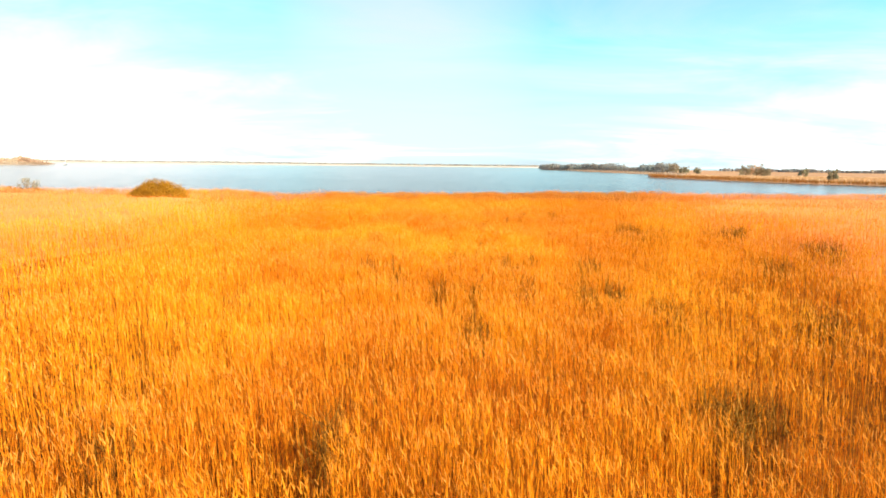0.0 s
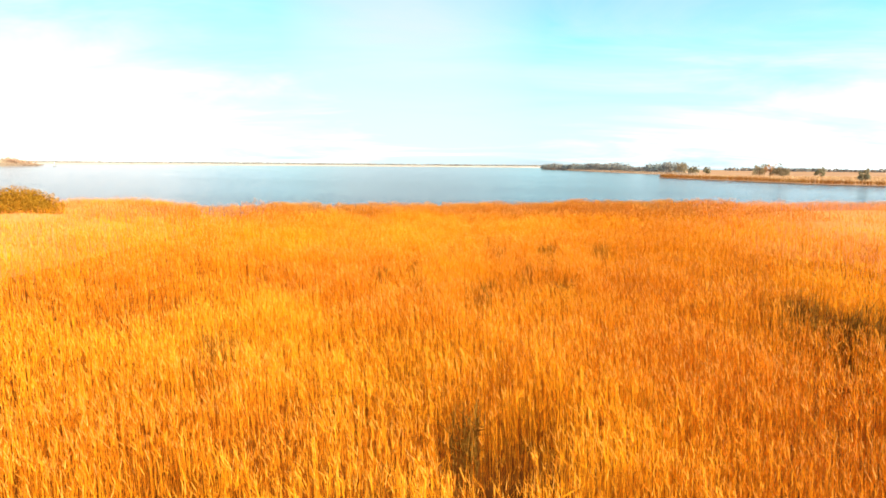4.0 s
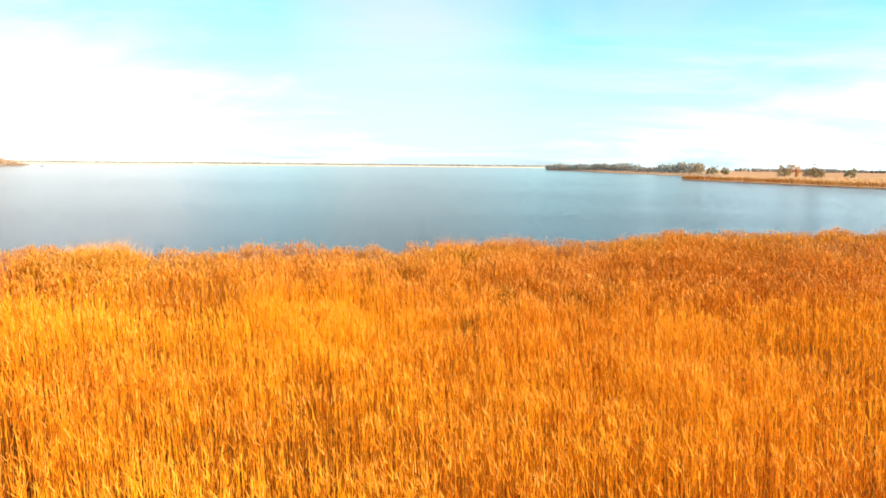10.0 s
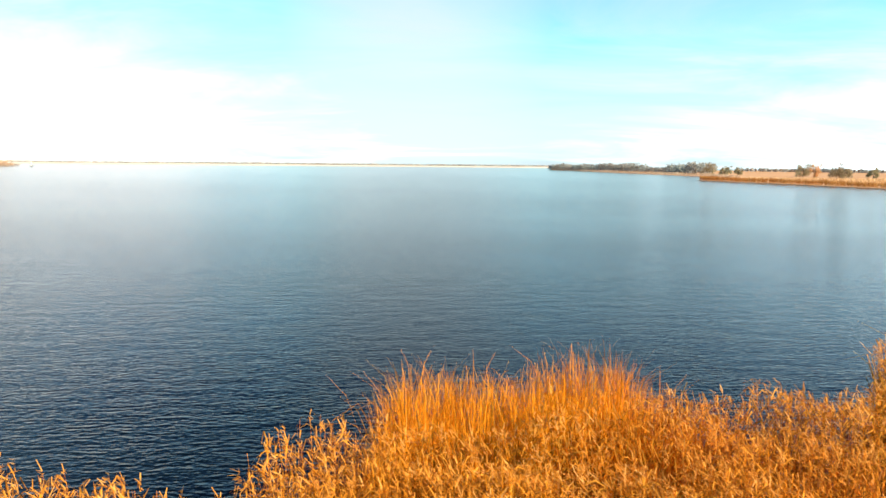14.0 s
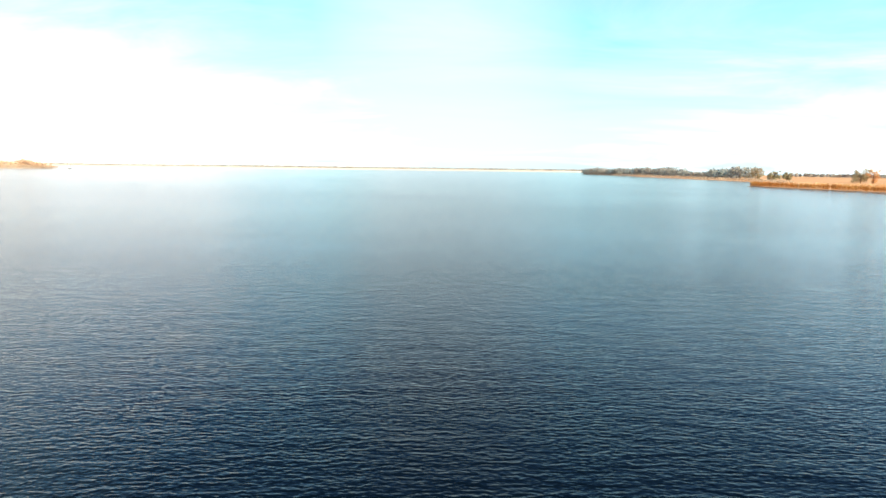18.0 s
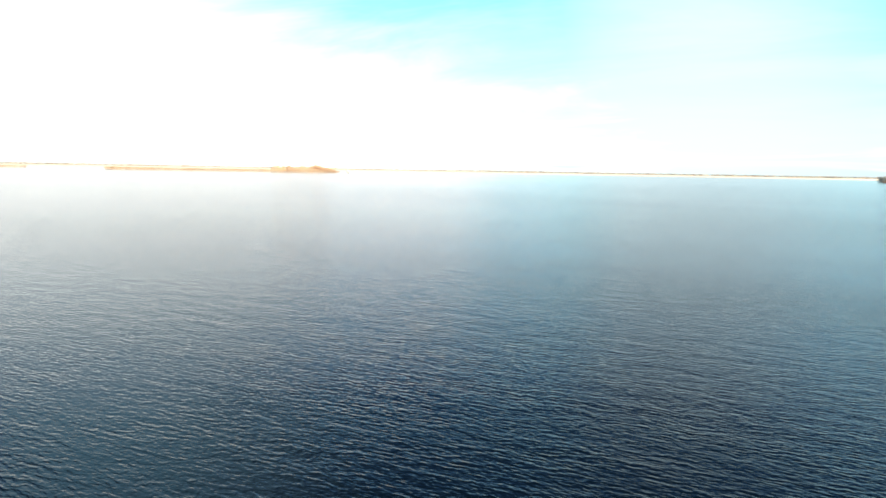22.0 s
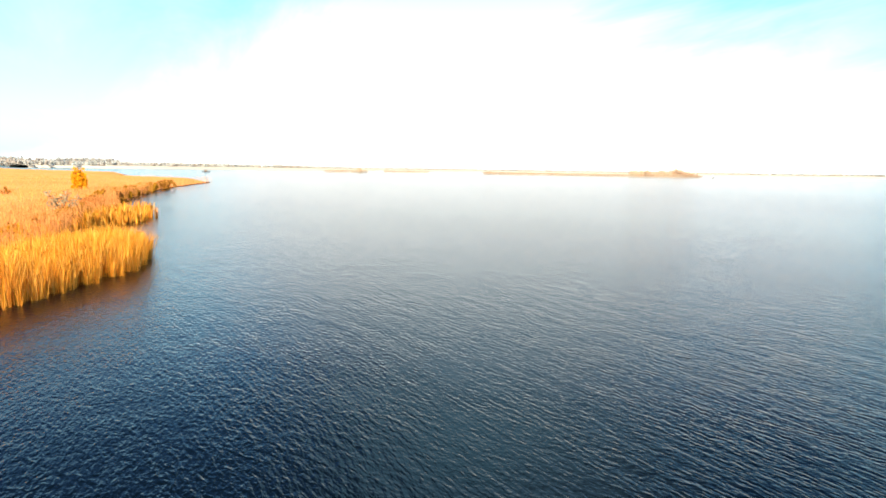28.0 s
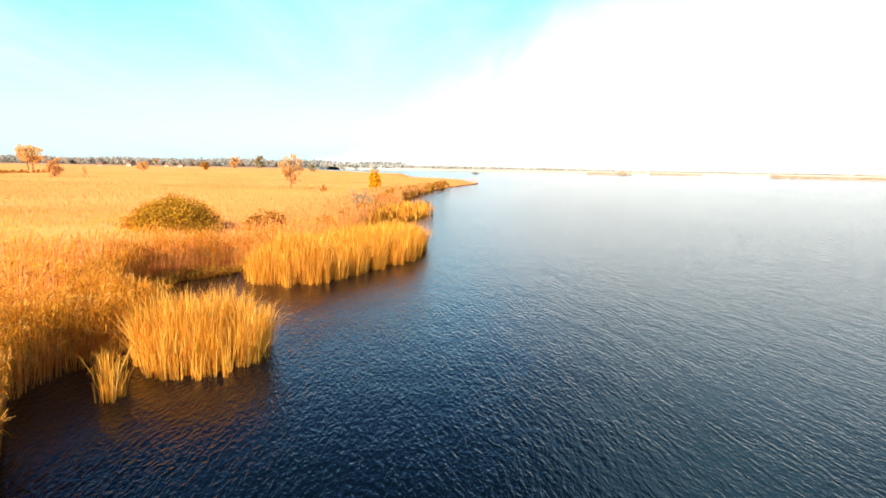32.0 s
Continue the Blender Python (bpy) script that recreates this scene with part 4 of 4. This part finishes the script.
# The paleness of these woods is haze carried by the leaf colour.
woods("woodland", [(214, 1262), (228, 1150), (232, 1000), (240, 860), (246, 740), (250, 640)], 14, 460, 11.5, 121, "hazy grey-green wood along the far headland", WOOD_LEAF, 0.1, 1.0)
woods("woodland", [(640, 1300), (850, 1180), (1150, 1000), (1500, 760)], 40, 900, 7, 122, "haze-paled grey-green wood behind the far spit", FAR_LEAF, 0.1, 1.6)


# ---- far shores and islands ----
def low_land(name, line, depth, top, mat, label):
    """A low strip of land along a line, with sloping banks."""
    bm = bmesh.new()
    rows = []
    for k, (x, y) in enumerate(line):
        a, b = line[max(k - 1, 0)], line[min(k + 1, len(line) - 1)]
        d = Vector((b[0] - a[0], b[1] - a[1], 0)).normalized()
        n = Vector((-d.y, d.x, 0))
        end = 0.25 if k in (0, len(line) - 1) else 1
        rows.append([bm.verts.new(Vector((x, y, z)) + n * w * depth * end) for w, z in ((-0.55, -0.5), (-0.45, top * 0.6), (0, top), (0.45, top * 0.6), (0.55, -0.5))])
    for a, b in zip(rows, rows[1:]):
        for i in range(4):
            bm.faces.new((a[i], b[i], b[i + 1], a[i + 1]))
    bmesh.ops.recalc_face_normals(bm, faces=bm.faces)
    return tagged(part(name, bm, mat), label=label, category="land", kind="structure")


FAR_SHORE = [(-1180, -60), (-1300, 100), (-1480, 320), (-1650, 620), (-1900, 1000), (-1900, 1500), (-1500, 1900), (-1100, 2100), (-700, 2350), (-300, 2600), (200, 2750), (700, 2800)]
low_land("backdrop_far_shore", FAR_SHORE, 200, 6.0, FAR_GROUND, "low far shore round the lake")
woods("woodland", FAR_SHORE, 60, 3600, 8.5, 131, "haze-paled grey line of far woods round the lake", HAZE_LEAF, 4.0, 2.2, 6)
woods("woodland", [(-1320, -820), (-1380, -620), (-1400, -400), (-1420, -160), (-1400, 60)], 60, 1300, 19, 133, "hazy grey-green wooded hills behind the marsh", FAR_LEAF, 1.0, 1.9, 12)


def island(name, line, depth, high, seed, label):
    low_land("ground_" + name, line, depth, 0.5, FAR_GROUND, "low reedy island in the lake")
    fringe("reed_belt", line, depth * 0.5, 1.5, high, 0.5, (ISLAND_REED, ISLAND_REED, ISLAND_REED), label, seed)
    fringe("reed_belt", line, -depth * 0.5, 1.5, high, 0.5, (ISLAND_REED, ISLAND_REED, ISLAND_REED), label, seed + 1)


def polar(az, d):
    return (4.3 - math.sin(radians(az)) * d, 96.9 + math.cos(radians(az)) * d)


island("island_a", [polar(72.9, 930), polar(71, 940), polar(68.8, 950)], 14, 3.2, 141, "small orange reed island in the lake")
island("island_b", [polar(67.2, 1150), polar(65, 1150), polar(62.8, 1160)], 14, 3.0, 143, "narrow pale reed island in the lake")
island("island_c", [polar(57.3, 980), polar(53, 960), polar(48, 960), polar(43, 960), polar(40, 980), polar(37.4, 1010)], 22, 3.4, 145, "long low reed island in the lake")
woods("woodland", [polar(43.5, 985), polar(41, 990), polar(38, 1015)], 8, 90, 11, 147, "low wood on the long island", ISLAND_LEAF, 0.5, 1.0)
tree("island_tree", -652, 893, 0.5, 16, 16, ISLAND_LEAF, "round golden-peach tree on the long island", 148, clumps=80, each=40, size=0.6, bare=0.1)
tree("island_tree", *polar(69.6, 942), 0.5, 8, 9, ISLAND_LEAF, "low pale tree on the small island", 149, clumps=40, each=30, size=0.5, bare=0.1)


# ---- boats and houses ----
def hull(bm, long, wide, high):
    rows = []
    for s in (-0.5, -0.3, 0, 0.3, 0.5):
        w = wide / 2 * (1 - (abs(s) * 2) ** 2.2 * (0.98 if s > 0 else 0.45))
        rows.append([bm.verts.new((s * long, k * w * f, z)) for k, f, z in ((-1, 1, high + abs(s) * 0.3), (-1, 0.7, 0), (1, 0.7, 0), (1, 1, high + abs(s) * 0.3))])
    for a, b in zip(rows, rows[1:]):
        for i in range(4):
            j = (i + 1) % 4
            bm.faces.new((a[i], b[i], b[j], a[j]))
    bm.faces.new(rows[0])
    bm.faces.new(rows[-1])
    bmesh.ops.recalc_face_normals(bm, faces=bm.faces)


def block(x0, x1, y0, y1, z0, z1):
    bm = bmesh.new()
    bmesh.ops.create_cube(bm, size=1)
    for v in bm.verts:
        v.co = Vector(((x0 + x1) / 2 + v.co.x * (x1 - x0), (y0 + y1) / 2 + v.co.y * (y1 - y0), (z0 + z1) / 2 + v.co.z * (z1 - z0)))
    bmesh.ops.bevel(bm, geom=bm.edges[:], offset=min(x1 - x0, y1 - y0, z1 - z0) * 0.06, segments=1, affect="EDGES")
    return bm


def sailing_boat():
    root = tagged(new("sailing_boat"), label="small boat with one white sail on the lake", category="boat")
    root.matrix_basis = pose(-586, 899, -0.2, 0, 0, 60)
    bm = bmesh.new()
    hull(bm, 6.5, 2.2, 0.9)
    part("hull", bm, HULL, root)
    bm = bmesh.new()
    tube(bm, [(0.5, 0, 0.4), (0.5, 0, 9.2)], [0.09, 0.05], 8)
    part("mast", bm, PLANK, root)
    bm = bmesh.new()
    grid = [[bm.verts.new((0.35 - (1 - j / 6) * i / 4 * 3.2, 0.35 * math.sin(math.pi * i / 4) * (1 - j / 6) + off, 1.3 + j / 6 * 7.6)) for i in range(5)] for off in (0,) for j in range(7)]
    for a, b in zip(grid, grid[1:]):
        for i in range(4):
            bm.faces.new((a[i], a[i + 1], b[i + 1], b[i]))
    bmesh.ops.solidify(bm, geom=bm.faces[:], thickness=0.03)
    part("sail", bm, SAIL, root, "white triangular sail")


def moored_boat():
    root = tagged(new("cabin_boat"), label="small dark cabin boat moored on the lake", category="boat")
    x, y = polar(83.6, 700)
    root.matrix_basis = pose(x, y, -0.2, 0, 0, 80)
    bm = bmesh.new()
    hull(bm, 8.5, 2.8, 1.1)
    part("hull", bm, HULL, root)
    part("cabin", block(-1.8, 1.4, -1.0, 1.0, 1.0, 2.7), PLANK, root)
    part("roof", block(-2.1, 1.7, -1.2, 1.2, 2.7, 2.85), HULL, root)
    bm = bmesh.new()
    tube(bm, [(2.0, 0, 0.9), (2.0, 0, 4.6)], [0.06, 0.04], 8)
    part("mast", bm, PLANK, root)


def house(x, y, turn, long, wide, wall, roof, label):
    root = tagged(new("house"), label=label, category="house", group="houses of the far village")
    root.matrix_basis = pose(x, y, 0.1, 0, 0, turn)
    part("wall", block(-long / 2, long / 2, -wide / 2, wide / 2, 0, wall), PLASTER, root)
    bm = bmesh.new()
    e = 0.4
    pts = [(-long / 2 - e, -wide / 2 - e, wall), (-long / 2 - e, wide / 2 + e, wall), (-long / 2 - e, 0, wall + roof), (long / 2 + e, -wide / 2 - e, wall), (long / 2 + e, wide / 2 + e, wall), (long / 2 + e, 0, wall + roof)]
    vs = [bm.verts.new(p) for p in pts]
    for f in ((0, 2, 1), (3, 4, 5), (0, 3, 5, 2), (1, 2, 5, 4), (0, 1, 4, 3)):
        bm.faces.new([vs[i] for i in f])
    bmesh.ops.recalc_face_normals(bm, faces=bm.faces)
    tiles = part("roof", bm, TILE, root)
    part("chimney", block(long * 0.2, long * 0.2 + 0.8, -0.4, 0.4, wall + roof * 0.5, wall + roof + 0.9), TILE, tiles)
    for k in range(max(2, int(long / 3))):
        wx = -long / 2 + (k + 0.5) * long / max(2, int(long / 3))
        for side in (-1, 1):
            part("window", block(wx - 0.5, wx + 0.5, side * wide / 2 - 0.06, side * wide / 2 + 0.06, wall * 0.35, wall * 0.75), HULL, root)
    return root


sailing_boat()
moored_boat()
for x, y, turn, long, wide, wall, roof in ((-706, -271, 25, 11, 7, 3.0, 2.4), (-872, -262, 15, 10, 7, 3.0, 2.6), (-884, -246, 10, 12, 7, 3.0, 2.8), (-905, -330, 0, 10, 7, 3.4, 3.0)):
    house(x, y, turn, long, wide, wall, roof, "white-walled village house with a brown tiled roof")
tree("village_tree", -915, -296, 0.9, 13, 7, PALE_LEAF, "tall pale tree among the village houses", 161, clumps=50, each=30, size=0.5, bare=0.2)
for k, (x, y) in enumerate(((-252, -60), (-243, -57), (-234, -56), (-226, -54), (-217, -52), (-208, -50))):
    bush("shrub", x, y, 0.1, 3.0, 9, 4, SCRUB_LEAF, "low dark brown hedge shrub in the marsh", 170 + k, clumps=30, each=26, size=0.25, turn=20, group="hedge in the marsh")
